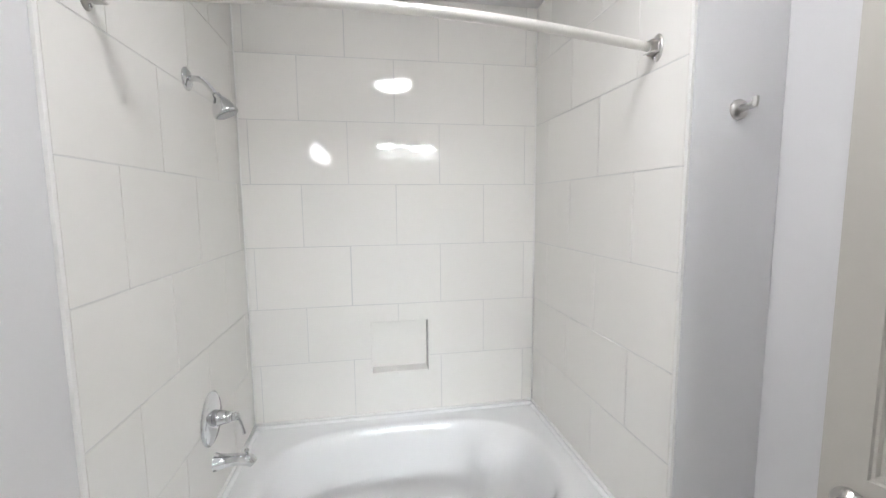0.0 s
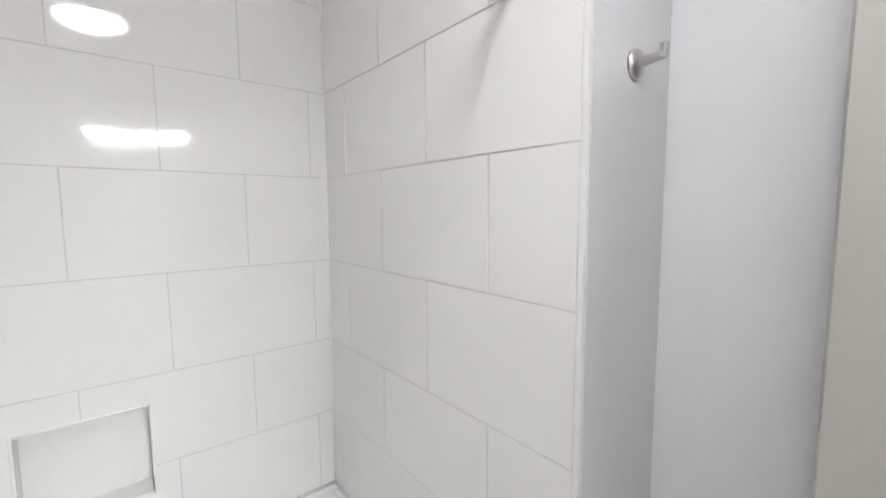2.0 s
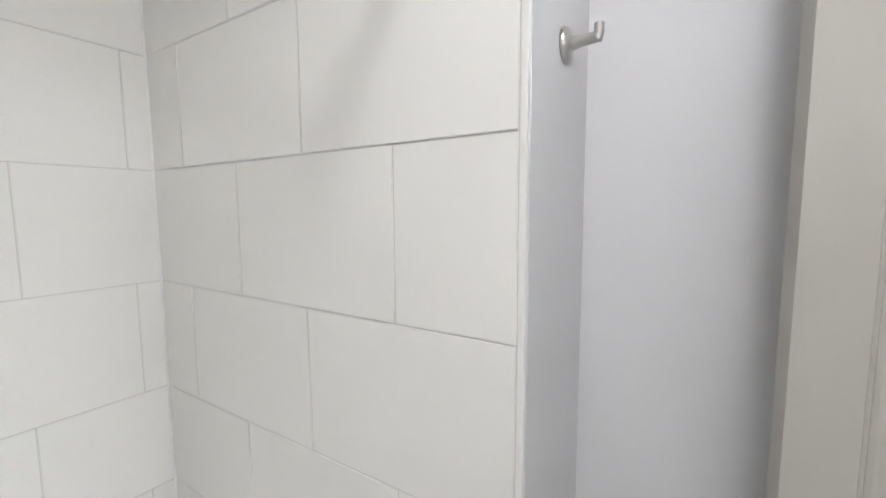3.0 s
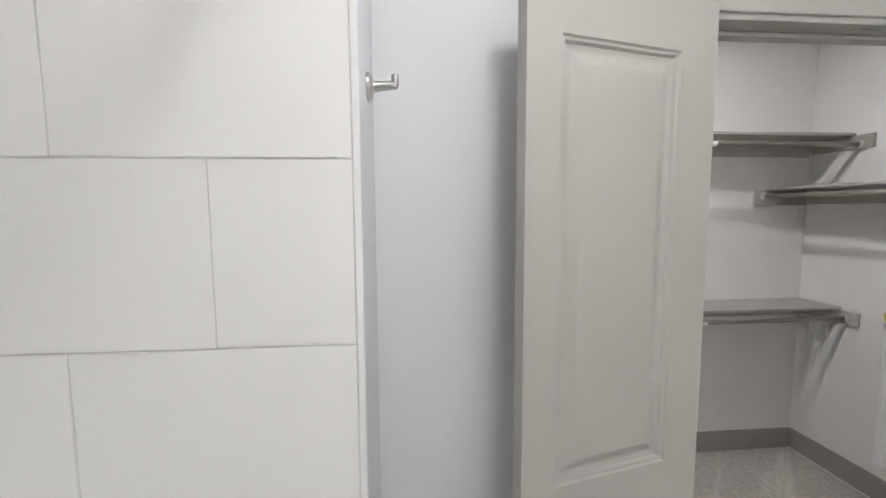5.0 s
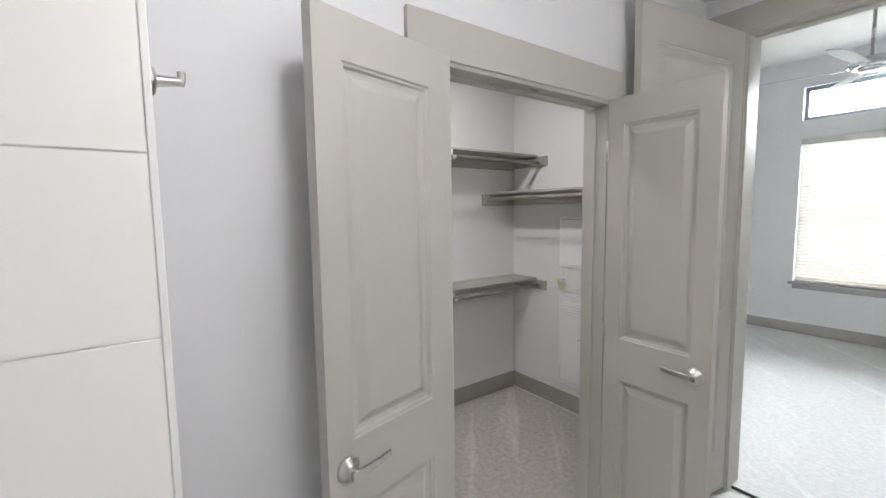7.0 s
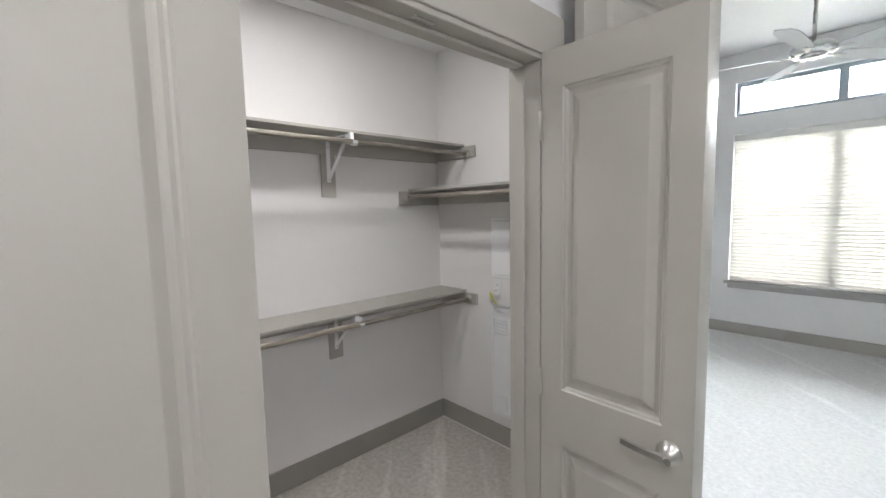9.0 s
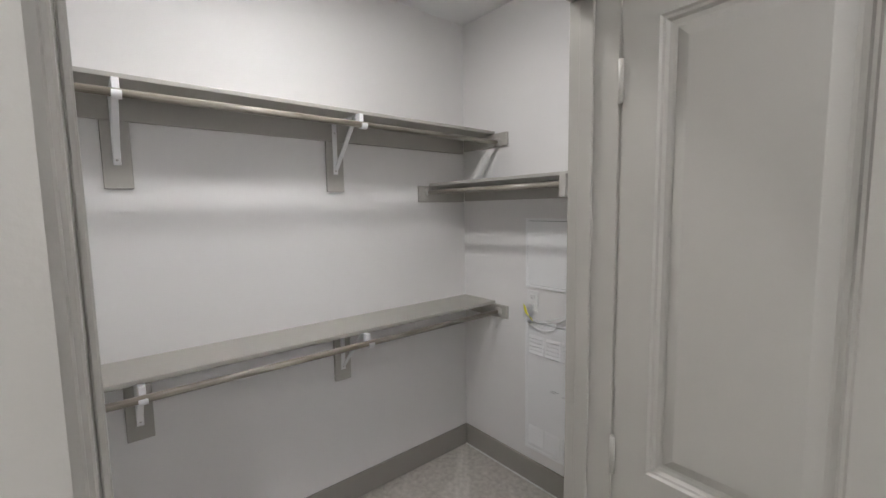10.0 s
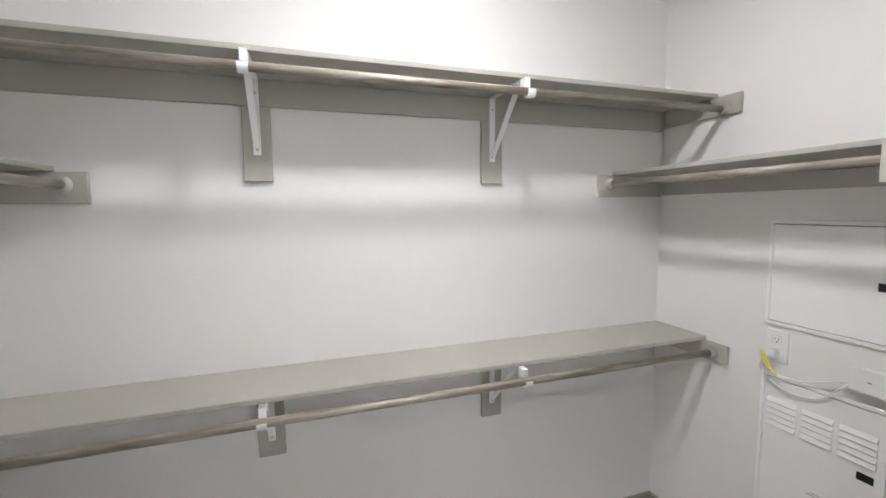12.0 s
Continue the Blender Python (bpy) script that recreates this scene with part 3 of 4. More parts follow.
def casing_closet():
    c0, c1 = WX - 0.018, WX
    ob = empty("trim_closet_doorway", "flat taupe painted casing round the closet doorway", "door casing", kind="structure")
    part("side_casing", boxes((c0, c1, OPL - 0.006, OPL + 0.128, -0.008, OPH - 0.006), bevel=0.002), M_TAUPE, ob)
    part("side_casing", boxes((c0, c1, OPR - 0.113, OPR + 0.006, -0.008, OPH - 0.006), bevel=0.002), M_TAUPE, ob)
    part("head_casing", boxes((c0 - 0.003, c1, OPR - 0.116, OPL + 0.130, OPH - 0.006, OPH + 0.128), bevel=0.002), M_TAUPE, ob)
    part("jamb", boxes((c1 - 0.012, WX2 + 0.012, OPL - 0.012, OPL - 0.001, 0, OPH - 0.022), (c1 + 0.045, WX2 - 0.02, OPL - 0.021, OPL - 0.013, 0, OPH - 0.034), bevel=0.002), M_TAUPE, ob)
    part("jamb", boxes((c1 - 0.012, WX2 + 0.012, OPR + 0.001, OPR + 0.012, 0, OPH - 0.022), (c1 + 0.045, WX2 - 0.02, OPR + 0.013, OPR + 0.021, 0, OPH - 0.034), bevel=0.002), M_TAUPE, ob)
    part("head_jamb", boxes((c1 - 0.012, WX2 + 0.012, OPR + 0.001, OPL - 0.001, OPH - 0.021, OPH - 0.001), (c1 + 0.045, WX2 - 0.02, OPR + 0.021, OPL - 0.021, OPH - 0.033, OPH - 0.022),
                             bevel=0.002), M_TAUPE, ob)
    part("inner_casing", boxes((WX2, WX2 + 0.016, OPL - 0.006, OPL + 0.10, 0.0, OPH + 0.09), bevel=0.002), M_TAUPE, ob)
    part("inner_casing", boxes((WX2, WX2 + 0.016, OPR - 0.09, OPR + 0.006, 0.0, OPH + 0.09), bevel=0.002), M_TAUPE, ob)
    part("ball_catch", boxes((c1 + 0.012, c1 + 0.034, -2.33, -2.26, OPH - 0.0235, OPH - 0.0212), bevel=0.001), M_NICKEL, ob)


def casing_bedroom():
    ob = empty("trim_bedroom_doorway", "flat taupe painted casing round the bedroom doorway", "door casing", kind="structure")
    y0, y1 = SY, SY + 0.018
    part("side_casing", boxes((BX1 - 0.006, WX - 0.001, y0, y1, -0.008, BH - 0.006), bevel=0.002), M_TAUPE, ob)
    part("side_casing", boxes((BX0 - 0.125, BX0 + 0.006, y0, y1, -0.008, BH - 0.006), bevel=0.002), M_TAUPE, ob)
    part("head_casing", boxes((BX0 - 0.13, WX - 0.001, y0, y1 + 0.003, BH - 0.006, BH + 0.125), bevel=0.002), M_TAUPE, ob)
    part("jamb", boxes((BX1 - 0.019, BX1, SY2 - 0.012, SY + 0.012, 0, BH - 0.02), bevel=0.002), M_TAUPE, ob)
    part("jamb", boxes((BX0, BX0 + 0.019, SY2 - 0.012, SY + 0.012, 0, BH - 0.02), (BX0 + 0.02, BX0 + 0.031, SY2 + 0.02, SY - 0.045, 0, BH - 0.033), bevel=0.002), M_TAUPE, ob)
    part("head_jamb", boxes((BX0, BX1, SY2 - 0.012, SY + 0.012, BH - 0.019, BH), (BX0 + 0.02, BX1 - 0.02, SY2 + 0.02, SY - 0.045, BH - 0.031, BH - 0.02), bevel=0.002), M_TAUPE, ob)


casing_closet()
casing_bedroom()


def baseboard(name, x0, x1, y0, y1):
    structure(name, boxes((x0, x1, y0, y1, 0.0, 0.138), bevel=0.003, seg=2), M_BASE, "dark taupe painted baseboard along the wall", "baseboard")


baseboard("baseboard_closet_back", CX - 0.014, CX, CYR + 0.001, CYL - 0.001)
baseboard("baseboard_closet_right", WX2 + 0.02, CX - 0.015, CYR, CYR + 0.014)
baseboard("baseboard_closet_left", WX2 + 0.02, CX - 0.015, CYL - 0.014, CYL)
baseboard("baseboard_bedroom_far", bed_x0, bed_x1, FY, FY + 0.014)
baseboard("baseboard_bedroom_east", bed_x1 - 0.014, bed_x1, FY + 0.015, SY2)
structure("threshold", boxes((BX0 + 0.02, BX1 - 0.02, -3.742, -3.728, -0.008, 0.006), bevel=0.002), M_BLACK, "thin dark strip where tile meets carpet", "threshold")

# ---- closet shelves ----


def strap_bracket(parent_at, group, drop):
    """White shelf-and-rail bracket: back strap, arm, brace and rail cup; the wall is at local y 0, the room at -y."""
    ob = empty("shelf_bracket", "white enamelled shelf and rail bracket", "bracket", parent_at, group=group)
    part("back_strap", boxes((-0.0125, 0.0125, -0.004, 0, -0.258, -0.003), bevel=0.0015), M_WHITEMETAL, ob)
    part("arm", boxes((-0.0125, 0.0125, -0.253, -0.005, -0.006, -0.002), bevel=0.001), M_WHITEMETAL, ob)
    br = boxes((-0.0105, 0.0105, -0.0035, 0.0035, 0, 0.315), bevel=0.001)
    bmesh.ops.transform(br, matrix=pose(0, -0.008, -0.235, math.degrees(math.atan2(0.215, 0.222)), 0, 0), verts=br.verts)
    part("brace", br, M_WHITEMETAL, ob)
    cup = bmesh.new()
    prev = None
    for k in range(15):
        a = math.radians(-200 + 14.5 * k) if k else math.radians(-200)
        ring = [cup.verts.new((x, -0.2995 + r * math.cos(a), -drop + r * math.sin(a))) for r in (0.0150, 0.0195) for x in (-0.014, 0.014)]
        if prev:
            for i, j in ((0, 1), (1, 3), (3, 2), (2, 0)):
                cup.faces.new((prev[i], prev[j], ring[j], ring[i]))
        else:
            cup.faces.new([ring[i] for i in (0, 1, 3, 2)])
        prev = ring
    cup.faces.new([prev[i] for i in (2, 3, 1, 0)])
    bmesh.ops.recalc_face_normals(cup, faces=cup.faces)
    part("rail_cup", merge(cup, boxes((-0.011, 0.011, -0.285, -0.252, -0.040, -0.002), bevel=0.002)), M_WHITEMETAL, ob)
    for z in (-0.05, -0.24):
        part("screw", lathe([(0.0045, -0.004), (0.0045, -0.006), (0.002, -0.0068)], 10, 'Y', (0, 0, z)), M_NICKEL, ob)
    return ob


def shelf_run(where, length, top, label, drop, rail_label):
    """A board on a back cleat with end cleats and a hanging rail. Local x runs along the wall, the wall is at y 0."""
    th, depth = 0.017, 0.278
    bm = boxes((0.001, length - 0.001, -depth, -0.001, top - th, top), bevel=0.003, seg=2)
    thing("shelf", bm, M_SHELF, label, "shelf", at=where)
    thing("shelf_cleat", boxes((0.02, length - 0.02, -0.018, -0.0005, top - th - 0.092, top - th - 0.0005), bevel=0.002), M_SHELF, "taupe painted wooden cleat under the shelf", "cleat", at=where)
    for x0 in (0.0005, length - 0.0185):
        thing("shelf_cleat", boxes((x0, x0 + 0.018, -0.386, -0.0192, top - th - 0.078, top - th - 0.0005), bevel=0.002), M_SHELF, "taupe painted end cleat holding shelf and rail", "cleat", at=where)
    rail = empty("closet_rail", rail_label, "clothes rail", where @ pose(0, -0.318, top - th - drop))
    bar = tube([(0.0, 0, 0.018), (0.0, 0, length - 0.018)], 0.0140, 16, 1)
    ob = part("rail", bar, M_RAIL, rail)
    ob.matrix_local = pose(0, 0, 0, 0, 90, 0)
    for x, s in ((0.0185, 1), (length - 0.0185, -1)):
        sock = lathe([(0.028, 0), (0.028, s * 0.005), (0.020, s * 0.007), (0.0195, s * 0.016), (0.0145, s * 0.016)], 22, 'X', (x, 0, 0))
        part("socket", sock, M_SHELF, rail, "taupe painted rail socket")


RIGHT_TURN = pose(CX, CYL, 0, 0, 0, -90)      # back wall: local x runs towards -y, the room lies at -x
BACK_LEN = CYL - CYR
shelf_run(RIGHT_TURN, BACK_LEN, 2.081, "long taupe painted upper closet shelf", 0.056, "worn taupe wooden hanging rail under the upper shelf")
shelf_run(RIGHT_TURN, BACK_LEN, 1.047, "long taupe painted lower closet shelf", 0.042, "worn taupe wooden hanging rail under the lower shelf")
for top in (2.081, 1.047):
    for y in (-1.953, -2.841):
        thing("bracket_board", boxes((-0.046, 0.046, -0.018, -0.0005, (1.717 if top > 2 else 0.712), top - 0.110), bevel=0.002), M_SHELF,
              "taupe painted board behind a shelf bracket", "backing board", "boards behind shelf brackets", at=pose(CX, y, 0, 0, 0, -90))
        strap_bracket(pose(CX - 0.0185, y, top - 0.0175, 0, 0, -90), "shelf brackets on the closet wall", 0.056 if top > 2 else 0.042)


def side_shelf(at, length, top, ends, label):
    th, depth = 0.017, 0.296
    thing("shelf", boxes((0.001, length - 0.001, -depth, -0.001, top - th, top), bevel=0.003, seg=2), M_SHELF, label, "shelf", at=at)
    thing("shelf_cleat", boxes((0.02, length - 0.036, -0.018, -0.0005, top - th - 0.092, top - th - 0.0005), bevel=0.002), M_SHELF, "taupe painted wooden cleat under the shelf", "cleat", at=at)
    for x0, x1, front in ends:
        thing("shelf_cleat", boxes((x0, x1, -front, -0.0192, top - th - 0.098, top - th - 0.0005), bevel=0.002), M_SHELF, "taupe painted end cleat holding shelf and rail", "cleat", at=at)
    a, b = ends[0][1], ends[1][0]
    rail = empty("closet_rail", "worn taupe wooden hanging rail under the short shelf", "clothes rail", at @ pose(0, -0.318, top - th - 0.040))
    ob = part("rail", tube([(0, 0, a), (0, 0, b)], 0.0140, 16, 1), M_RAIL, rail)
    ob.matrix_local = pose(0, 0, 0, 0, 90, 0)
    for x, s in ((a, 1), (b, -1)):
        part("socket", lathe([(0.028, 0), (0.028, s * 0.005), (0.020, s * 0.007), (0.0195, s * 0.016), (0.0145, s * 0.016)], 22, 'X', (x, 0, 0)), M_SHELF, rail, "taupe painted rail socket")


# right wall: local x runs towards -x from the back wall
side_shelf(pose(CX, CYR, 0, 0, 0, 180), CX - 0.835, 1.778, [(0.0005, 0.0185, 0.383), (CX - 0.869, CX - 0.836, 0.386)], "short taupe painted shelf beside the cubby tower")
# left wall: local x runs towards +x
side_shelf(pose(WX2 + 0.02, CYL, 0), CX - WX2 - 0.02, 1.757, [(0.0005, 0.0185, 0.383), (CX - WX2 - 0.0385, CX - WX2 - 0.0205, 0.383)], "short taupe painted shelf along the side wall")


def cubby_tower():
    x0, x1, yf, yb, top = WX2 + 0.018, 0.835, -3.43, CYR + 0.0005, 2.113
    ob = empty("cubby_tower", "tall taupe painted open cubby shelf unit", "shelf unit", pose(0, 0, 0))
    part("side_panel", boxes((x1 - 0.021, x1, yb, yf, 0.002, top), bevel=0.002), M_SHELF, ob)
    part("side_panel", boxes((x0, x0 + 0.021, yb, yf, 0.002, top), bevel=0.002), M_SHELF, ob)
    part("top_panel", boxes((x0 + 0.0215, x1 - 0.0215, yb, yf, top - 0.020, top - 0.0005), bevel=0.002), M_SHELF, ob)
    for z in (1.669, 1.264, 0.857, 0.45, 0.10):
        part("cubby_shelf", boxes((x0 + 0.0215, x1 - 0.0215, yb, yf - 0.002, z - 0.019, z), bevel=0.002), M_SHELF, ob)


cubby_tower()

# ---- service panels ----


def service_panel(name, x0, x1, z0, z1, vents, lock, label):
    at = pose(x0, CYR, z0)
    w, h = x1 - x0, z1 - z0
    ob = empty(name, label, "service panel", at)
    part("frame", boxes((0, w, 0, 0.009, 0, 0.014), (0, w, 0, 0.009, h - 0.014, h), (0, 0.013, 0, 0.009, 0.0142, h - 0.0142), (w - 0.013, w, 0, 0.009, 0.0142, h - 0.0142), bevel=0.002, seg=2), M_WHITEMETAL, ob)
    # sheet coloured grey so the gap round the door reads as shaded
    part("backing", boxes((0.012, w - 0.012, 0.0003, 0.0012, 0.013, h - 0.013)), M_GAP_SHADE, ob, "grey backing that paints shade into the panel door gap")
    door = part("panel_door", boxes((0.0155, w - 0.0155, 0.0013, 0.011, 0.0170, h - 0.0170), bevel=0.0025, seg=2), M_WHITEMETAL, ob)
    for vx, vz, vw, n in vents:
        for k in range(n):
            sl = bmesh.new()
            z = vz - 0.0225 * k
            prof = [(0.0111, 0.011), (0.0175, -0.005), (0.0175, -0.0065), (0.0111, -0.0065)]
            a = [sl.verts.new((vx, y, z + dz)) for y, dz in prof]
            b = [sl.verts.new((vx + vw, y, z + dz)) for y, dz in prof]
            for i in range(4):
                sl.faces.new((a[i], a[(i + 1) % 4], b[(i + 1) % 4], b[i]))
            sl.faces.new(a[::-1])
            sl.faces.new(b)
            bmesh.ops.recalc_face_normals(sl, faces=sl.faces)
            part("louvre", sl, M_WHITEMETAL, door)
            # solid strip, coloured dark as the shade beneath this louvre
            part("louvre_shade", boxes((vx + 0.002, vx + vw - 0.002, 0.0109, 0.0135, z - 0.0090, z - 0.0067)), M_SLOT_SHADE, door, "dark strip painting the shade under a louvre")
    lx, lz = lock
    part("latch", merge(boxes((lx - 0.022, lx + 0.022, 0.0112, 0.013, lz - 0.013, lz + 0.013), bevel=0.001)), M_BLACK, door, "black recessed latch")
    for hz in ((0.16, 0.5, 0.84) if h > 0.6 else (0.14, 0.86)):
        part("hinge_tab", tube([(w - 0.016, 0.0105, h * hz - 0.012), (w - 0.0145, 0.014, h * hz), (w - 0.016, 0.0105, h * hz + 0.012)], 0.0018, 8, 3), M_WHITEMETAL, ob)
    return ob, door


PX0, PX1 = 0.945, 1.347
service_panel("breaker_panel", PX0, PX1, 1.170, 1.562, [], (0.058, 0.192), "white enamelled breaker panel set in the wall")
vents = [(w0 - PX0, zz - 0.205, ww, 5) for zz in (0.885, 0.345) for w0, ww in ((1.218, 0.098), (1.108, 0.092), (0.992, 0.098))]
p2, p2door = service_panel("media_panel", PX0, PX1, 0.205, 0.985, vents, (0.072, 0.545), "white media panel with louvred vents")
for dx, dz, w in ((0.215, 0.400, 0.045), (0.150, 0.385, 0.045), (0.225, 0.391, 0.03)):
    part("print_mark", boxes((dx - w, dx, 0.0112, 0.0114, dz, dz + 0.003)), M_INK, p2door, "faint grey printed lines")


def outlet(at, label):
    ob = empty("wall_outlet", label, "outlet", at)
    part("cover_plate", boxes((-0.038, 0.038, 0, 0.006, -0.060, 0.060), bevel=0.0025, seg=2), M_PLASTIC, ob)
    for z in (0.024, -0.024):
        so = part("socket", boxes((-0.0165, 0.0165, 0.006, 0.0085, z - 0.015, z + 0.015), bevel=0.003, seg=2), M_PLASTIC, ob)
        part("slot", boxes((-0.0075, -0.0055, 0.0086, 0.0089, z - 0.001, z + 0.008)), M_BLACK, so)
        part("slot", boxes((0.0055, 0.0075, 0.0086, 0.0089, z - 0.001, z + 0.008)), M_BLACK, so)
        part("slot", lathe([(0.0026, 0.0086), (0.0026, 0.0089)], 10, 'Y', (0, 0, z - 0.008)), M_BLACK, so)
    return ob


outlet(pose(1.300, CYR, 1.092), "white duplex outlet between the service panels")
outlet(pose(1.283, FY, 0.478), "white wall outlet below the bedroom window")

sock = empty("junction_box", "small white surface junction box", "junction box", pose(1.018, CYR, 1.066))
part("cover", boxes((-0.052, 0.052, 0, 0.032, -0.040, 0.040), bevel=0.004, seg=2), M_PLASTIC, sock)
part("slot", boxes((-0.008, 0.004, 0.0322, 0.0326, -0.003, 0.002)), M_INK, sock)


def plug_and_cable():
    ob = empty("power_cable", "white power cable hanging from the outlet", "cable", pose(0, 0, 0))
    y = CYR
    part("plug", boxes((1.288, 1.312, y + 0.009, y + 0.040, 1.050, 1.082), bevel=0.004, seg=2), M_CABLE, ob)
    part("cord", tube([(1.30, y + 0.036, 1.064), (1.312, y + 0.05, 1.045), (1.318, y + 0.04, 1.00), (1.29, y + 0.026, 0.955), (1.22, y + 0.022, 0.938),
                       (1.15, y + 0.022, 0.955), (1.105, y + 0.026, 1.0), (1.072, y + 0.02, 1.035)], 0.0032, 8, 6), M_CABLE, ob)
    part("cord", tube([(1.305, y + 0.036, 1.062), (1.326, y + 0.05, 1.03), (1.322, y + 0.04, 0.99), (1.27, y + 0.026, 0.985), (1.20, y + 0.022, 0.995),
                       (1.13, y + 0.022, 1.022), (1.072, y + 0.02, 1.045)], 0.0032, 8, 6), M_CABLE, ob)
    bm = bmesh.new()
    prev = None
    for k in range(9):
        u = k / 8
        c = Vector((1.318 - 0.055 * u, y + 0.052 + 0.010 * math.sin(3 * u), 1.070 - 0.070 * u - 0.012 * math.sin(math.pi * u)))
        d = Vector((0.009, 0.006 * math.sin(4 * u), 0.009))
        n = Vector((0, 0.0008, 0))
        ring = [bm.verts.new(c + s * d + q * n) for s, q in ((-1, -1), (1, -1), (1, 1), (-1, 1))]
        if prev:
            for i in range(4):
                bm.faces.new((prev[i], prev[(i + 1) % 4], ring[(i + 1) % 4], ring[i]))
        else:
            bm.faces.new(ring[::-1])
        prev = ring
    bm.faces.new(prev)
    bmesh.ops.recalc_face_normals(bm, faces=bm.faces)
    part("tag", bm, M_YELLOW, ob, "curled yellow plastic tag")


plug_and_cable()

# ---- bedroom window, fan ----


def window():
    win = empty("window_1", "wide bedroom window with transom and grey frame", "window", pose(0, FY, 0), kind="structure")
    def frame_set(x0, x1, z0, z1, mull):
        part("window_frame", boxes((x0, x1, -0.13, -0.07, z1 - 0.045, z1), (x0, x1, -0.13, -0.07, z0, z0 + 0.045), (x0, x0 + 0.04, -0.13, -0.07, z0 + 0.046, z1 - 0.046),
                                   (x1 - 0.04, x1, -0.13, -0.07, z0 + 0.046, z1 - 0.046), (mull - 0.04, mull + 0.04, -0.13, -0.07, z0 + 0.046, z1 - 0.046)), M_FRAME, win)
        for a, b in ((x0 + 0.041, mull - 0.041), (mull + 0.041, x1 - 0.041)):
            g = part("pane", boxes((a, b, -0.104, -0.100, z0 + 0.046, z1 - 0.046)), M_GLASS, win)
            g.visible_shadow = False
    frame_set(wx0, wx1, wz0, wz1, -0.078)
    for a, b in ((wx0 + 0.041, -0.119), (-0.037, wx1 - 0.041)):
        part("meeting_rail", boxes((a, b, -0.128, -0.105, 1.535, 1.585)), M_FRAME, win)
    frame_set(wx0, wx1, tz0, tz1, -0.078)
    part("window_sill", boxes((wx0 - 0.03, wx1 + 0.04, -0.065, 0.045, wz0 - 0.03, wz0 + 0.002), (wx0, wx1, 0.0005, 0.018, wz0 - 0.085, wz0 - 0.031), bevel=0.003), M_SILL, win)


window()


def blind():
    ob = empty("window_blind", "white horizontal slat blind lowered over the window", "blind", pose(0, FY, 0))
    x0, x1 = wx0 + 0.008, wx1 - 0.008
    part("headrail", boxes((x0, x1, -0.062, 0.014, wz1 - 0.085, wz1 - 0.006), bevel=0.006, seg=2), M_BLIND, ob)
    part("bottom_rail", boxes((x0, x1, -0.052, -0.006, wz0 + 0.006, wz0 + 0.024), bevel=0.004, seg=2), M_BLIND, ob)
    bm = bmesh.new()
    prev = None
    for k in range(5):
        u = k / 4 - 0.5
        ring = [bm.verts.new((x, 0.050 * u, 0.006 * (0.25 - u * u) * 4 * 0.5 + q)) for x, q in ((x0, 0), (x1, 0), (x1, 0.0025), (x0, 0.0025))]
        if prev:
            for i in range(4):
                bm.faces.new((prev[i], prev[(i + 1) % 4], ring[(i + 1) % 4], ring[i]))
        else:
            bm.faces.new(ring[::-1])
        prev = ring
    bm.faces.new(prev)
    bmesh.ops.recalc_face_normals(bm, faces=bm.faces)
    me = mesh_of("slat", bm, M_SLAT)
    z = wz0 + 0.045
    while z < wz1 - 0.095:
        s = new("slat", me)
        s.parent = ob
        s.matrix_local = pose(0, -0.029, z, 67, 0, 0)
        z += 0.0425
    for x in (x0 + 0.15, -0.5, 0.35, x1 - 0.15):
        part("ladder_cord", tube([(x, 0.0, wz0 + 0.02), (x, 0.0, wz1 - 0.08)], 0.0012, 6, 1), M_CABLE, ob)


blind()

area = bpy.data.lights.new("window_sky", 'AREA')
area.shape, area.size, area.size_y = 'RECTANGLE', 2.8, 3.4
area.energy, area.color = SKY_WINDOW, (0.88, 0.945, 1.0)
sky_lamp = new("window_sky", area)
sky_lamp.matrix_world = look((-0.08, FY - 0.75, 4.6), (-0.08, FY + 2.0, 3.0))


structure("backdrop", boxes((-9, 9, FY - 4.05, FY - 4.0, -0.1, 9)), material("hazy_sky", (0.9, 0.9, 0.88), 1.0, var=0.02, scale=0.3, bump=0.0, emit=11.0, emit_color=(1.0, 0.98, 0.95)),
          "hazy bright sky outside the window", "sky")


